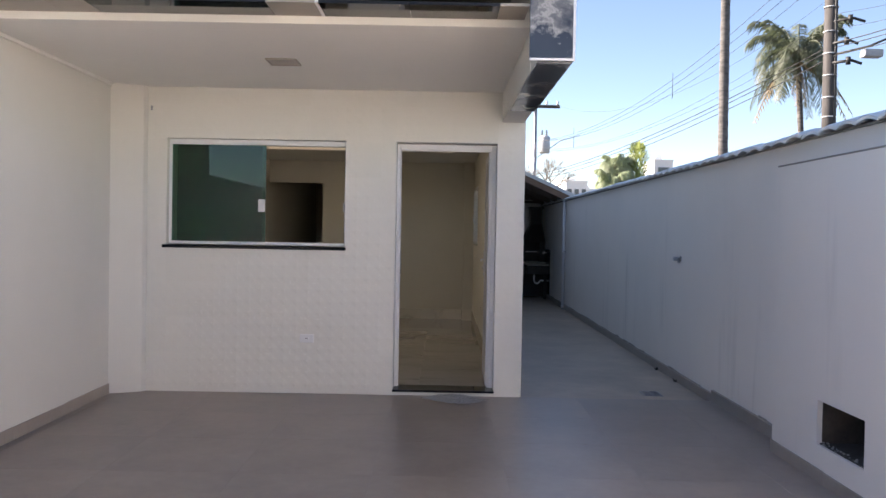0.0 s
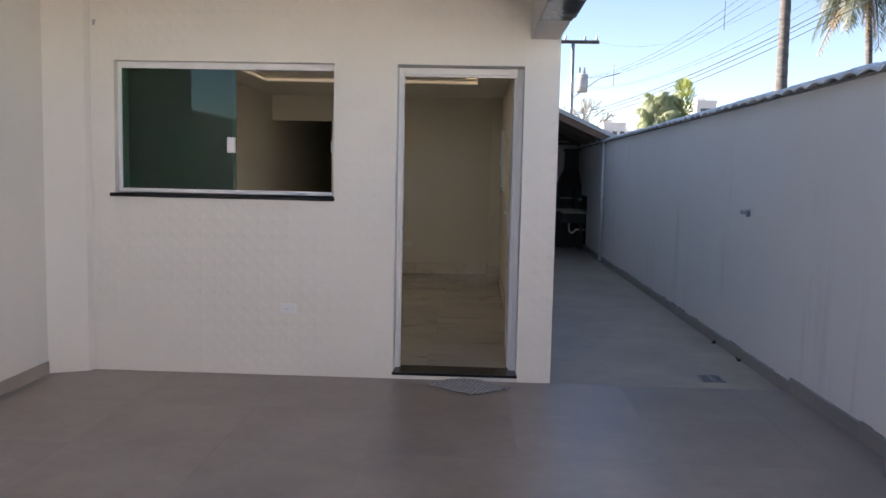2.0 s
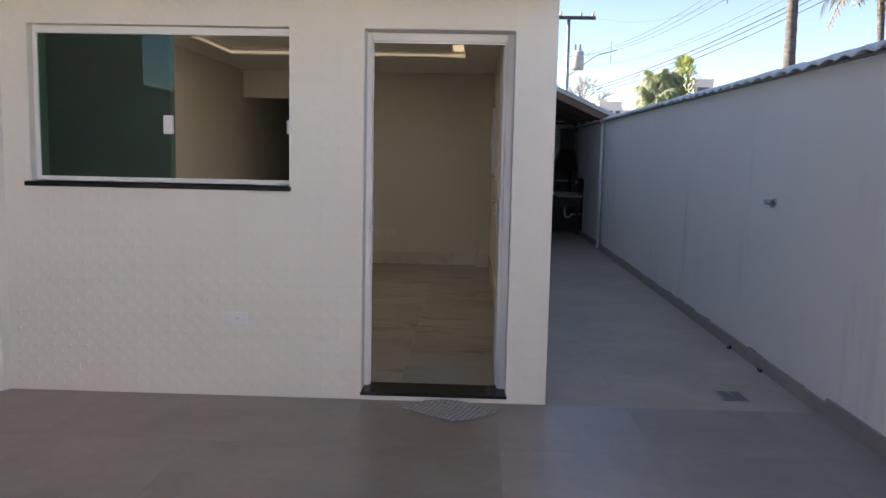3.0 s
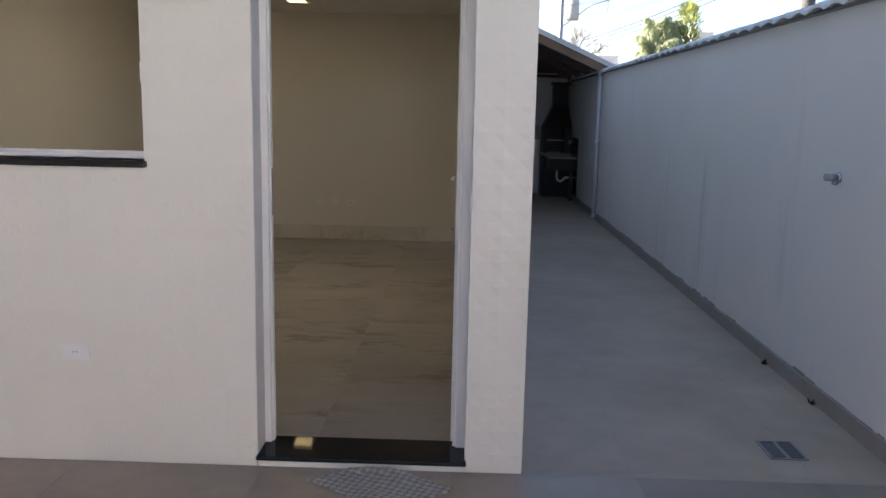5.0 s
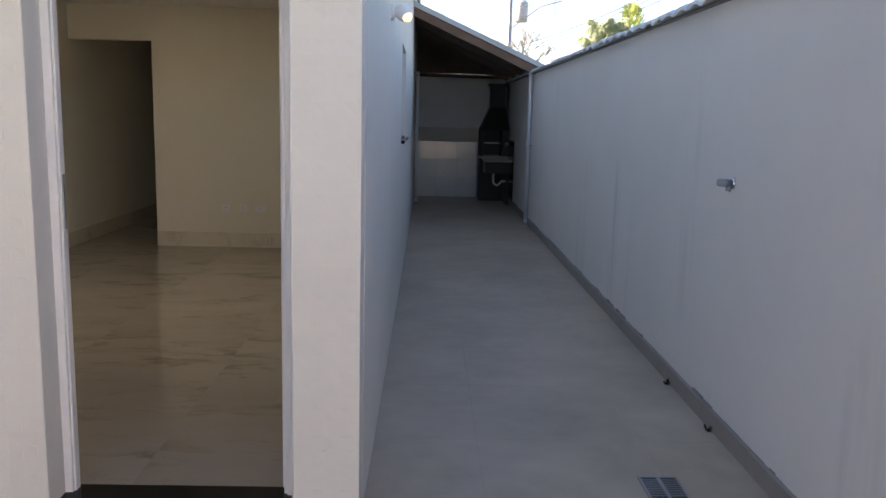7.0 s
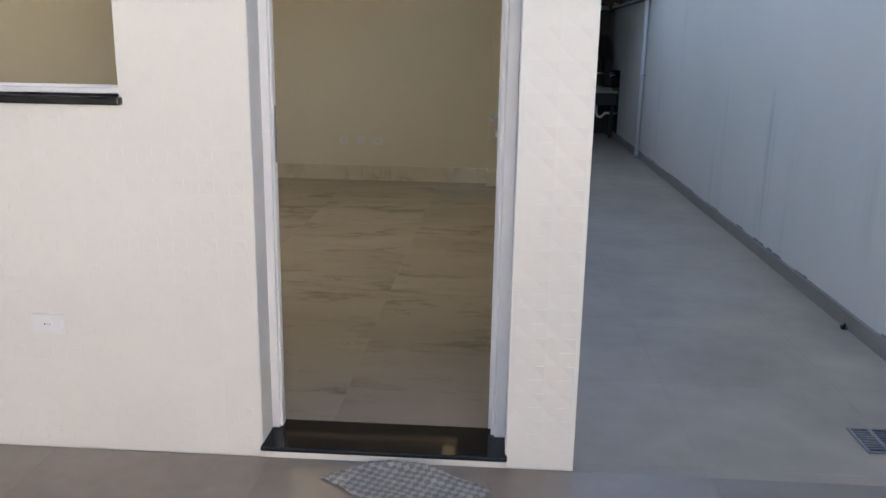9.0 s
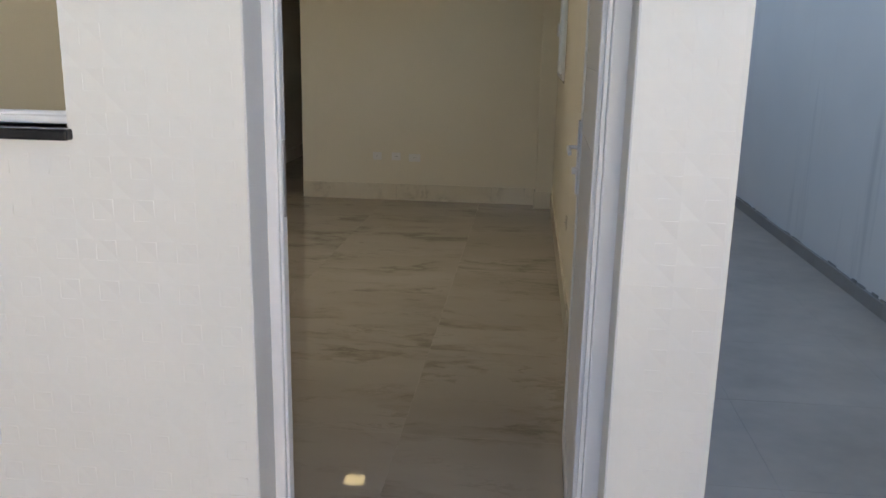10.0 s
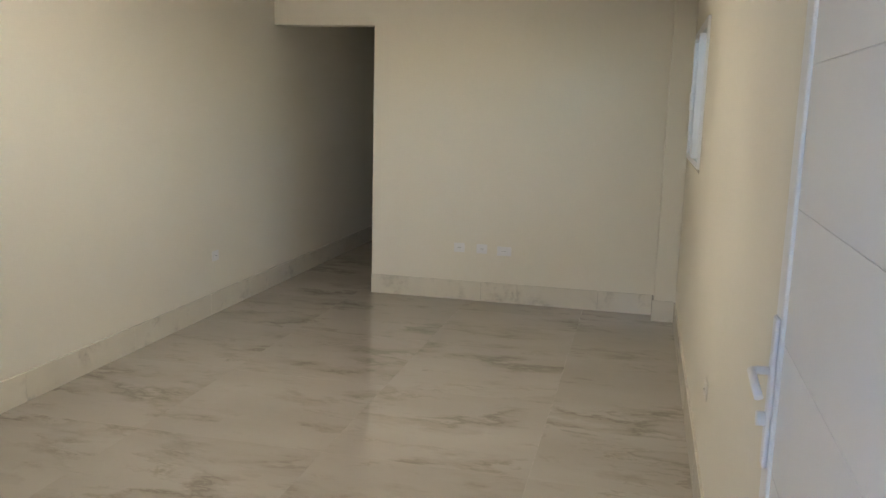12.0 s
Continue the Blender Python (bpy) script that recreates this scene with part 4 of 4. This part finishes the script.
# ragged mortar left along the skirting, and the niche lining
def mortar_line():
    bm = bmesh.new()
    rnd = random.Random(9)
    y = -1.3
    while y < 11.5:
        l, h = rnd.uniform(0.05, 0.22), rnd.uniform(0.004, 0.018)
        if rnd.random() < 0.7:
            z = 0.058 if y > -0.1 else 0.088
            box(bm, XR - rnd.uniform(0.004, 0.016), XR - 0.0005, y, y + l, z - 0.004, z + h, bevel=0.002)
        y += l + rnd.uniform(0, 0.12)
    tagged(part("mortar_crumbs", bm, MORTAR), "rough mortar crumbs along the skirting top", "mortar", kind="stuff")


mortar_line()


def weed(at, seed):
    rnd = random.Random(seed)
    bm = bmesh.new()
    for k in range(26):
        a, r, h = rnd.uniform(0, math.tau), rnd.uniform(0.003, 0.02), rnd.uniform(0.010, 0.032)
        p = Vector((min(0, math.cos(a) * r - 0.008), math.sin(a) * r, 0))
        q = p * 1.5 + Vector((0, 0, h))
        s = Vector((-math.sin(a), math.cos(a), 0)) * 0.004
        v = [bm.verts.new(x) for x in (p - s, p + s, q + s * 0.4, q - s * 0.4)]
        bm.faces.new(v)
        w = [bm.verts.new(x + Vector((0.001, 0.001, 0))) for x in (p - s, p + s, q + s * 0.4, q - s * 0.4)]
        bm.faces.new(w[::-1])
    ob = part("weed_tuft", bm, VOID)
    ob.location = at
    tagged(ob, "tiny dark dry weed tuft at the wall foot", "weed", "weeds along the skirting")


weed((XR - 0.022, 1.757, -0.03), 1)
weed((XR - 0.022, 1.041, -0.03), 2)


def niche():
    n = thing("meter_niche", (XR - 0.02, (HY0 + HY1) / 2, HZ0), "empty square niche broken into the grey wall", "wall niche", kind="structure")
    d = XR + 0.34
    # added lining plates; their dark colour holds the hole's shade
    under("back_plate", boxes((d - 0.01, d, HY0, HY1, HZ0, HZ1)), NICHE_DARK, n)
    under("floor_plate", boxes((PX + 0.02, d - 0.01, HY0, HY1, HZ0, HZ0 + 0.008)), NICHE_DARK, n)
    under("top_plate", boxes((PX + 0.03, d - 0.01, HY0, HY1, HZ1 - 0.008, HZ1 - 0.001)), NICHE_DARK, n)
    under("side_plate", boxes((PX + 0.03, d - 0.01, HY0 + 0.001, HY0 + 0.009, HZ0 + 0.008, HZ1 - 0.008)), NICHE_DARK, n)
    under("side_plate", boxes((PX + 0.03, d - 0.01, HY1 - 0.009, HY1 - 0.001, HZ0 + 0.008, HZ1 - 0.008)), NICHE_DARK, n)
    bm = bmesh.new()
    rnd = random.Random(3)
    for k in range(30):
        y = HY0 + (HY1 - HY0) * rnd.random()
        s = rnd.uniform(0.004, 0.012)
        x = PX + rnd.uniform(0.0, 0.05)
        box(bm, x, x + s, y, min(HY1, y + s * 1.6), HZ0 + 0.006, HZ0 + 0.008 + s * 0.8, bevel=0.003)
    under("rubble", bm, MORTAR, n, "crumbled mortar rubble")


niche()


# ---- service shed ----
def shed():
    s = thing("shed_roof", (0.9, 8.7, 2.1), "lean-to shed roof with pale sheets on brown timber", "shed roof")
    s["kind"] = "structure"
    xa, za, xb, zb = -0.02, 2.935, 1.88, 2.095

    def slanted(y0, y1, lift, thick, x0=xa, x1=xb):
        bm = bmesh.new()
        zz = lambda x: za + (zb - za) * (x - xa) / (xb - xa)
        v = [bm.verts.new((x, y, zz(x) + lift + t)) for t in (0, thick) for y in (y0, y1) for x in (x0, x1)]
        for q in ((0, 2, 3, 1), (4, 5, 7, 6), (0, 1, 5, 4), (2, 6, 7, 3), (0, 4, 6, 2), (1, 3, 7, 5)):
            bm.faces.new([v[i] for i in q])
        return bm
    # sheets with ribs running down the slope
    y = 8.65
    while y < YE + 0.1:
        bm = slanted(y, y + 0.205, 0.0, 0.012)
        rib = slanted(y - 0.012, y + 0.03, 0.012, 0.028)
        me = bpy.data.meshes.new("tmp")
        rib.to_mesh(me)
        rib.free()
        bm.from_mesh(me)
        bpy.data.meshes.remove(me)
        under("roof_sheet", bm, ROOF_METAL, s)
        y += 0.21
    under("barge_board", slanted(8.67, 8.695, -0.15, 0.145, xa, xb - 0.03), BROWN_WOOD, s, "brown painted barge board")
    under("drip_flashing", slanted(8.645, 8.67, -0.03, 0.055, xa, xb + 0.02), ROOF_METAL, s, "pale metal verge flashing")
    for y in (8.95, 10.0, 11.1, 12.2):
        under("rafter", slanted(y, y + 0.06, -0.13, 0.125, xa, 1.65), DARK_WOOD, s)
    for x in (0.25, 0.8, 1.35):
        under("purlin", slanted(8.70, YE, -0.045, 0.04, x, x + 0.05), DARK_WOOD, s)
    under("wall_plate", boxes((1.62, 1.72, 8.70, YE, 2.045, 2.10), bevel=0.004), DARK_WOOD, s)
    bm = bmesh.new()
    tube(bm, [(0.0, YE - 0.1, 2.17), (1.64, YE - 0.1, 2.15)], 0.03, 8)
    under("tie_beam", bm, DARK_WOOD, s)


shed()

wains = structure("wainscot_shed", boxes((0.0, 1.13, YE - 0.008, YE, -0.03, 0.985)), GROUT, "white glazed tile wainscot in the shed")
for a, b in zip((0.002, 0.38, 0.76), (0.38, 0.76, 1.13)):
    for c, d in zip((-0.03, 0.32, 0.655), (0.32, 0.655, 0.985)):
        part("tile", boxes((a + 0.002, b - 0.002, YE - 0.017, YE - 0.008, c + 0.002, d - 0.002), bevel=0.002), WHITE_TILE, wains)
structure("trim_shed", boxes((0.0, 1.13, YE - 0.04, YE, 0.985, 1.24), bevel=0.004), BEIGE_STONE, "beige stone ledge over the wainscot")


def barbecue():
    b = thing("barbecue", (1.30, 12.17, -0.03), "black brick-built barbecue with a tapered chimney hood", "barbecue")
    under("body", boxes((1.15, 1.66, 11.87, 12.47, -0.03, 0.72), bevel=0.008), BLACK_PAINT, b)
    under("worktop", boxes((1.13, 1.66, 11.82, 12.47, 0.72, 0.76), bevel=0.006), BEIGE_STONE, b, "grey stone worktop")
    under("side_cheek", boxes((1.15, 1.22, 11.90, 12.47, 0.76, 1.22), bevel=0.006), BLACK_PAINT, b)
    under("side_cheek", boxes((1.53, 1.66, 11.90, 12.47, 0.76, 1.22), bevel=0.006), BLACK_PAINT, b)
    # black plate closing the firebox opening before the shed wall
    under("firebox_back", boxes((1.22, 1.53, 12.43, 12.47, 0.76, 1.22)), BLACK_PAINT, b, "black firebox back plate")
    under("grill_rack", boxes(*[(1.22, 1.60, 11.92 + 0.06 * k, 11.93 + 0.06 * k, 0.98, 0.99) for k in range(8)]), STEEL, b, "steel grill bars")
    bm = bmesh.new()
    lo = [(1.15, 11.90), (1.66, 11.90), (1.66, 12.47), (1.15, 12.47)]
    hi = [(1.33, 12.08), (1.60, 12.08), (1.60, 12.42), (1.33, 12.42)]
    v0 = [bm.verts.new((x, y, 1.22)) for x, y in lo]
    v1 = [bm.verts.new((x, y, 1.62)) for x, y in hi]
    v2 = [bm.verts.new((x, y, 2.02)) for x, y in hi]
    for p, q in ((v0, v1), (v1, v2)):
        for k in range(4):
            bm.faces.new((p[k], p[(k + 1) % 4], q[(k + 1) % 4], q[k]))
    bm.faces.new(v0[::-1])
    bm.faces.new(v2)
    under("hood", bm, BLACK_PAINT, b, "tapered black chimney hood")
    under("flue_cap", boxes((1.30, 1.64, 12.04, 12.46, 1.99, 2.03), bevel=0.004), BLACK_PAINT, b)


barbecue()


def sink():
    s = thing("laundry_sink", (1.35, 11.35, -0.03), "dark laundry sink on the yard wall with a white trap", "sink")
    under("bowl", boxes((1.20, 1.655, 11.18, 11.23, 0.50, 0.70), (1.20, 1.655, 11.65, 11.70, 0.50, 0.70), (1.20, 1.25, 11.23, 11.65, 0.50, 0.70), (1.58, 1.655, 11.23, 11.65, 0.50, 0.70),
                        (1.25, 1.58, 11.23, 11.65, 0.50, 0.54), bevel=0.006), BLACK_PAINT, s)
    under("rim", boxes((1.18, 1.655, 11.07, 11.20, 0.70, 0.735), (1.18, 1.655, 11.68, 11.73, 0.70, 0.735), (1.18, 1.23, 11.20, 11.68, 0.70, 0.735), bevel=0.006), BEIGE_STONE, s, "grey stone rim")
    under("bracket", boxes((1.56, 1.62, 11.19, 11.23, -0.03, 0.50)), BLACK_PAINT, s)
    under("bracket", boxes((1.56, 1.62, 11.61, 11.65, -0.03, 0.50)), BLACK_PAINT, s)
    bm = bmesh.new()
    tube(bm, [(1.36, 11.37, 0.50), (1.36, 11.37, 0.36), (1.38, 11.37, 0.31), (1.43, 11.37, 0.29), (1.47, 11.37, 0.32), (1.50, 11.37, 0.36), (1.655, 11.37, 0.36)], 0.02, 10)
    under("trap", bm, PLASTIC, s, "white plastic drain trap")
    bm = bmesh.new()
    tube(bm, [(1.655, 11.25, 0.98), (1.56, 11.25, 0.98), (1.54, 11.25, 0.94)], 0.014, 8)
    under("tap", bm, CHROME, s, "metal tap above the bowl")
    bm = bmesh.new()
    tube(bm, [(1.655, 11.55, 1.0), (1.58, 11.55, 1.0), (1.56, 11.55, 0.96)], 0.014, 8)
    under("tap", bm, CHROME, s, "metal tap above the bowl")


sink()


# ---- street and distance ----
def royal_trunk():
    p = thing("tall_palm", (5.74, 12.0, -0.14), "tall palm with a bare pale ringed trunk", "palm")
    bm = bmesh.new()
    pts, rad = [], []
    for k in range(90):
        z = k * 0.155
        pts.append((-0.008 * z + 0.02, 0.02 * math.sin(z * 0.5), z))
        rad.append(0.122 - 0.003 * z + 0.007 * (k % 2) + 0.006 * noise.noise((z, 0, 0)))
    tube(bm, pts, rad, 14)
    part("trunk", bm, BARK, p)
    rnd = random.Random(2)
    top = Vector(pts[-1])
    for k in range(12):
        part("frond", frond_mesh(rnd, top, k * math.tau / 12, 3.2, rnd.uniform(0.1, 0.9), 30), LEAF, p)


def frond_mesh(rnd, base, az, length, lift, n=34, droop=1.1, width=0.5, slim=1.0):
    """One pinnate palm leaf: an arched rib with paired leaflets hanging from it."""
    bm = bmesh.new()
    d = Vector((math.cos(az), math.sin(az), 0))
    side = Vector((-d.y, d.x, 0))
    pts = []
    for k in range(n + 1):
        u = k / n
        pts.append(base + d * length * (u - 0.18 * u * u * droop) + Vector((0, 0, length * (lift * u - droop * 0.62 * u * u))))
    tube(bm, pts, [0.03 * (1 - k / (n + 1)) + 0.005 for k in range(n + 1)], 5, caps=False)
    for k in range(3, n + 1):
        u = k / n
        w = width * length * 0.36 * (0.35 + math.sin(math.pi * min(1, u * 0.95)))
        for sgn in (-1, 1):
            t = (pts[k] - pts[k - 1]).normalized()
            tip = pts[k] + side * sgn * w * rnd.uniform(0.5, 0.95) + t * w * 0.55 + Vector((0, 0, -w * rnd.uniform(0.3, 0.95)))
            mid = pts[k] * 0.5 + tip * 0.5 + Vector((0, 0, w * 0.12))
            hw = t * (0.010 + 0.009 * length) * slim
            a, b, c, e, f = [bm.verts.new(x) for x in (pts[k] - hw * 0.4, pts[k] + hw * 0.4, mid + hw, tip, mid - hw)]
            bm.faces.new((a, b, c, f))
            bm.faces.new((f, c, e))
    return bm


def coconut(name, at, height, seed, count, length, mats, label, lean=0.3, group="", dry=4, droop=1.1, stem=1.0, slim=1.0, lifts=(0.2, 1.15), n=44):
    p = thing(name, at, label, "palm", group)
    rnd = random.Random(seed)
    bm = bmesh.new()
    pts = [(lean * (k / 14) ** 2, 0, height * k / 14) for k in range(15)]
    tube(bm, pts, [(0.17 - 0.06 * k / 14 + 0.012 * (k % 2)) * stem for k in range(15)], 10)
    part("trunk", bm, BARK, p)
    top = Vector(pts[-1])
    for k in range(count):
        az = k * 2.399 + rnd.uniform(-0.2, 0.2)
        part("frond", frond_mesh(rnd, top, az, length * rnd.uniform(0.8, 1.1), rnd.uniform(*lifts), n, droop, 0.5, slim), mats[0], p)
    for k in range(dry):
        az = math.pi + k * 1.1 + rnd.uniform(-0.4, 0.4)
        part("dry_frond", frond_mesh(rnd, top - Vector((0, 0, 0.1)), az, length * rnd.uniform(0.6, 1.15), -0.35, 22, 0.9, 0.25), mats[1], p, "dry brown hanging frond")
    return p


royal_trunk()
coconut("coconut_palm", (8.15, 13.2, -0.14), 5.95, 11, 46, 1.55, (LEAF, DRY_LEAF), "coconut palm with green and dry hanging fronds", -0.25, dry=9, droop=1.55, stem=0.55, slim=0.6, lifts=(0.0, 1.7), n=60)
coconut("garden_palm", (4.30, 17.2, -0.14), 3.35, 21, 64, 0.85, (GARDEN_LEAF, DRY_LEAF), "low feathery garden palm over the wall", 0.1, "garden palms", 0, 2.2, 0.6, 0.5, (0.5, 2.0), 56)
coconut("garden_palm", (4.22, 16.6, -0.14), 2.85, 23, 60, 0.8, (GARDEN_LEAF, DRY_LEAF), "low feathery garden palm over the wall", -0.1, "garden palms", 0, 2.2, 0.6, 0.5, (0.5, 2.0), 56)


def upright_bush():
    """A narrow column of many small yellow-green leaves."""
    p = thing("columnar_bush", (5.0, 17.3, -0.14), "narrow upright bush of yellow-green leaves coloured as sunlit", "bush")
    bm = bmesh.new()
    tube(bm, [(0, 0, 0), (0.03, 0, 1.5), (0, 0.02, 3.6)], [0.07, 0.05, 0.02], 8)
    part("trunk", bm, BARK, p)
    rnd = random.Random(5)
    bm = bmesh.new()
    for k in range(2600):
        z = rnd.uniform(1.2, 4.22)
        R = 0.34 * (1 - max(0, (z - 3.2) / 1.15) ** 2) ** 0.5 * (0.85 + 0.3 * noise.noise((z * 2.2, 3, 1)))
        a, r = rnd.uniform(0, math.tau), R * rnd.random() ** 0.4
        c = Vector((math.cos(a) * r, math.sin(a) * r, z))
        d = Vector((math.cos(a), math.sin(a), rnd.uniform(0.4, 1.6))).normalized()
        s = d.cross(Vector((0, 0, 1))).normalized() * 0.022
        l = rnd.uniform(0.10, 0.20)
        bm.faces.new([bm.verts.new(x) for x in (c - s * 0.3, c + d * l * 0.5 - s, c + d * l, c + d * l * 0.5 + s)])
    part("crown", bm, BRIGHT_LEAF, p)


upright_bush()
coconut("street_palm", (-8.5, -5.5, -0.14), 3.4, 31, 16, 1.6, (LEAF, DRY_LEAF), "leafy palm beyond the low boundary wall", 0.1, "street palms", 0)
coconut("street_palm", (-9.5, -8.0, -0.14), 3.0, 33, 16, 1.6, (LEAF, DRY_LEAF), "leafy palm beyond the low boundary wall", 0.1, "street palms", 0)


def bare_tree():
    p = thing("bare_tree", (3.05, 25.5, -0.14), "leafless tree with pale tangled twigs", "tree")
    rnd = random.Random(8)
    bm = bmesh.new()
    twigs = bmesh.new()

    def grow(a, d, l, r, depth):
        b = a + d * l
        tube(bm if depth > 2 else twigs, [a, (a + b) / 2 + Vector((rnd.uniform(-1, 1), rnd.uniform(-1, 1), 0)) * l * 0.08, b], [r, r * 0.85, r * 0.65], 5, caps=False)
        if depth:
            for k in range(4):
                e = (d + Vector((rnd.uniform(-0.9, 0.9), rnd.uniform(-0.9, 0.9), rnd.uniform(-0.25, 0.7)))).normalized()
                grow(b, e, l * rnd.uniform(0.5, 0.72), r * 0.55, depth - 1)
    grow(Vector((0, 0, 0)), Vector((0.05, 0, 1)), 1.75, 0.12, 5)
    part("limb", bm, PALE_BARK, p)
    part("twig", twigs, PALE_BARK, p)


bare_tree()


def near_pole():
    p = thing("utility_pole", (7.22, 10.0, -0.14), "thick dark utility pole wound with cable bands", "utility pole", "utility poles")
    bm = bmesh.new()
    tube(bm, [(0.02, 0, 0), (0, 0, 5), (-0.02, 0, 10.5)], [0.155, 0.135, 0.115], 14)
    part("pole", bm, POLE_WOOD, p)
    for z in (3.7, 4.05, 4.45, 4.9, 5.35, 5.8, 6.3):
        bm = bmesh.new()
        x = -0.004 * (z - 5)
        tube(bm, [(x, 0, z), (x, 0, z + 0.022)], 0.147, 14)
        part("band", bm, CERAMIC, p, "pale metal band")
    bm = bmesh.new()
    tube(bm, [(0.06, -0.135, 0.2), (0.05, -0.13, 4.5), (0.03, -0.14, 7.0), (0.0, -0.12, 9)], 0.028, 8)
    part("riser_cable", bm, RUBBER, p)
    for z, l in ((5.15, 0.5), (5.55, 0.42), (6.0, 0.55)):
        bm = bmesh.new()
        tube(bm, [(-0.02, -0.1, z), (l * 0.6, -0.28, z + 0.03), (l, -0.3, z - 0.04)], 0.03, 8)
        tube(bm, [(l * 0.5, -0.25, z - 0.05), (l * 0.5, -0.25, z + 0.1)], 0.05, 8)
        part("bracket", bm, RUBBER, p)
    s = part("street_light_arm", tube(bmesh.new(), [(0.0, -0.1, 5.32), (0.55, -0.5, 5.42), (0.95, -0.7, 5.60)], 0.022, 8), RUBBER, p)
    part("lamp_head", boxes((0.36, 0.74, -0.70, -0.48, 5.17, 5.33), bevel=0.03, seg=2), GREY_PLASTIC, s, "grey box-shaped lamp head")


near_pole()


def far_pole():
    p = thing("utility_pole", (3.02, 27.0, -0.14), "distant concrete utility pole with crossarm and transformer", "utility pole", "utility poles")
    bm = bmesh.new()
    tube(bm, [(0, 0, 0), (0, 0, 6.75)], [0.12, 0.065], 10)
    part("pole", bm, STEEL, p)
    arm = part("crossarm", boxes((-0.95, 1.0, -0.06, 0.06, 6.72, 6.84), bevel=0.01), POLE_WOOD, p, "wooden crossarm")
    for x in (-0.85, -0.3, 0.45, 0.9):
        bm = bmesh.new()
        tube(bm, [(x, 0, 6.84), (x, 0, 6.9), (x, 0, 6.93), (x, 0, 7.0)], [0.03, 0.06, 0.035, 0.05], 8)
        part("insulator", bm, CERAMIC, arm)
    bm = bmesh.new()
    tube(bm, [(0.38, -0.1, 4.85), (0.38, -0.1, 4.9), (0.38, -0.1, 5.5), (0.38, -0.1, 5.56)], [0.2, 0.23, 0.23, 0.17], 14)
    tr = part("transformer", bm, CERAMIC, p, "pale grey transformer drum")
    for k in (-0.1, 0.08):
        part("bushing", tube(bmesh.new(), [(0.38 + k, -0.1, 5.55), (0.38 + k, -0.1, 5.8)], [0.05, 0.03], 8), CERAMIC, tr)
    part("light_arm", tube(bmesh.new(), [(0, 0, 4.6), (1.0, -0.4, 5.35), (1.75, -0.6, 5.55)], 0.018, 6), STEEL, p)


far_pole()


def wires():
    a0, b0 = Vector((3.02, 27.0, 0)), Vector((7.22, 10.0, 0))
    ext = b0 + (b0 - a0) * 0.55
    rows = [(5.2, 7.55, -0.05, 0.98, 0.007), (5.2, 7.3, 0.05, 0.96, 0.007), (5.2, 7.0, 0.15, 0.92, 0.006), (6.75, 6.6, 0.6, 1.2, 0.004), (4.9, 6.0, 0.0, 0.85, 0.005),
            (4.8, 5.7, 0.1, 0.7, 0.005), (3.80, 5.40, 0.0, 0.34, 0.013), (3.74, 5.32, 0.06, 0.36, 0.011), (3.60, 5.15, 0.0, 0.36, 0.011)]
    for k, (za, zb, off, sag, r) in enumerate(rows):
        bm = bmesh.new()
        pts = []
        for i in range(25):
            u = i / 24
            pts.append(a0.lerp(b0, u) + Vector((off * (1 - 0.6 * u), -0.15, za + (zb - za) * u - sag * 4 * u * (1 - u))))
        slope = (zb - za) * 0.55
        for i in range(1, 11):
            u = i / 10
            pts.append(b0.lerp(ext, u) + Vector((off * 0.4, -0.15, zb + slope * u * 0.4 - sag * 2 * u * (1 - u))))
        tube(bm, pts, r * 0.8, 5)
        ob = part("overhead_wire", bm, RUBBER)
        tagged(ob, "black overhead power cable strung between poles", "cable", "overhead wires")
    for u in (0.23, 0.63):
        p = a0.lerp(b0, u)
        z = 5.2 + 2.35 * u - 0.98 * 4 * u * (1 - u)
        bm = tube(bmesh.new(), [(p.x, p.y - 0.15, z + 0.22), (p.x, p.y - 0.15, z - 0.5)], 0.008, 5)
        tagged(part("wire_spacer", bm, RUBBER), "thin spacer rod hanging on the cables", "cable spacer", "wire spacers")


wires()


def far_building(name, x, y, w, d, h, floors, bays, label):
    b = thing(name, (x, y, -0.14), label, "building", "distant buildings")
    part("wall", boxes((-w / 2, w / 2, 0, d, 0, h)), BLOCK_PAINT, b)
    roof = part("roof", boxes((-w / 2 - 0.04, w / 2 + 0.04, -0.04, d + 0.04, h, h + 0.12)), BLOCK_PAINT, b)
    part("roof_tank", boxes((-w * 0.3, w * 0.1, d * 0.3, d * 0.6, h + 0.12, h + 0.5)), BLOCK_PAINT, roof)
    fh = h / floors
    for f in range(floors):
        for k in range(bays):
            cx = -w / 2 + w * (k + 0.5) / bays
            g = part("window", boxes((cx - w / bays * 0.3, cx + w / bays * 0.3, -0.05, 0.02, fh * (f + 0.35), fh * (f + 0.8))), BLOCK_GLASS, b)
            part("sill", boxes((cx - w / bays * 0.34, cx + w / bays * 0.34, -0.12, 0, fh * (f + 0.3), fh * (f + 0.35))), CONCRETE, g)
    return b


far_building("apartment_building", 10.4, 62, 1.8, 8, 5.9, 2, 3, "small white stepped house far behind the shed")
far_building("apartment_building", 12.7, 68, 2.6, 9, 5.6, 2, 3, "low white house far behind the shed")
far_building("water_tower", 17.1, 60, 1.5, 4, 7.6, 3, 1, "plain white block rising beyond the wall")
far_building("apartment_building", 5.2, 70, 4.5, 9, 7.2, 3, 4, "white apartment building behind the bare tree")
structure("road", boxes((3.4, 60, -60, 40, -0.14, -0.12)), ASPHALT, "asphalt street behind the yard wall")
# unseen paved ground, added as a sunlit surface outside the yard
structure("driveway", boxes((-12, 12, -40, -9.7, -0.14, -0.02)), CONCRETE, "concrete slab added unseen before the house to catch sun")
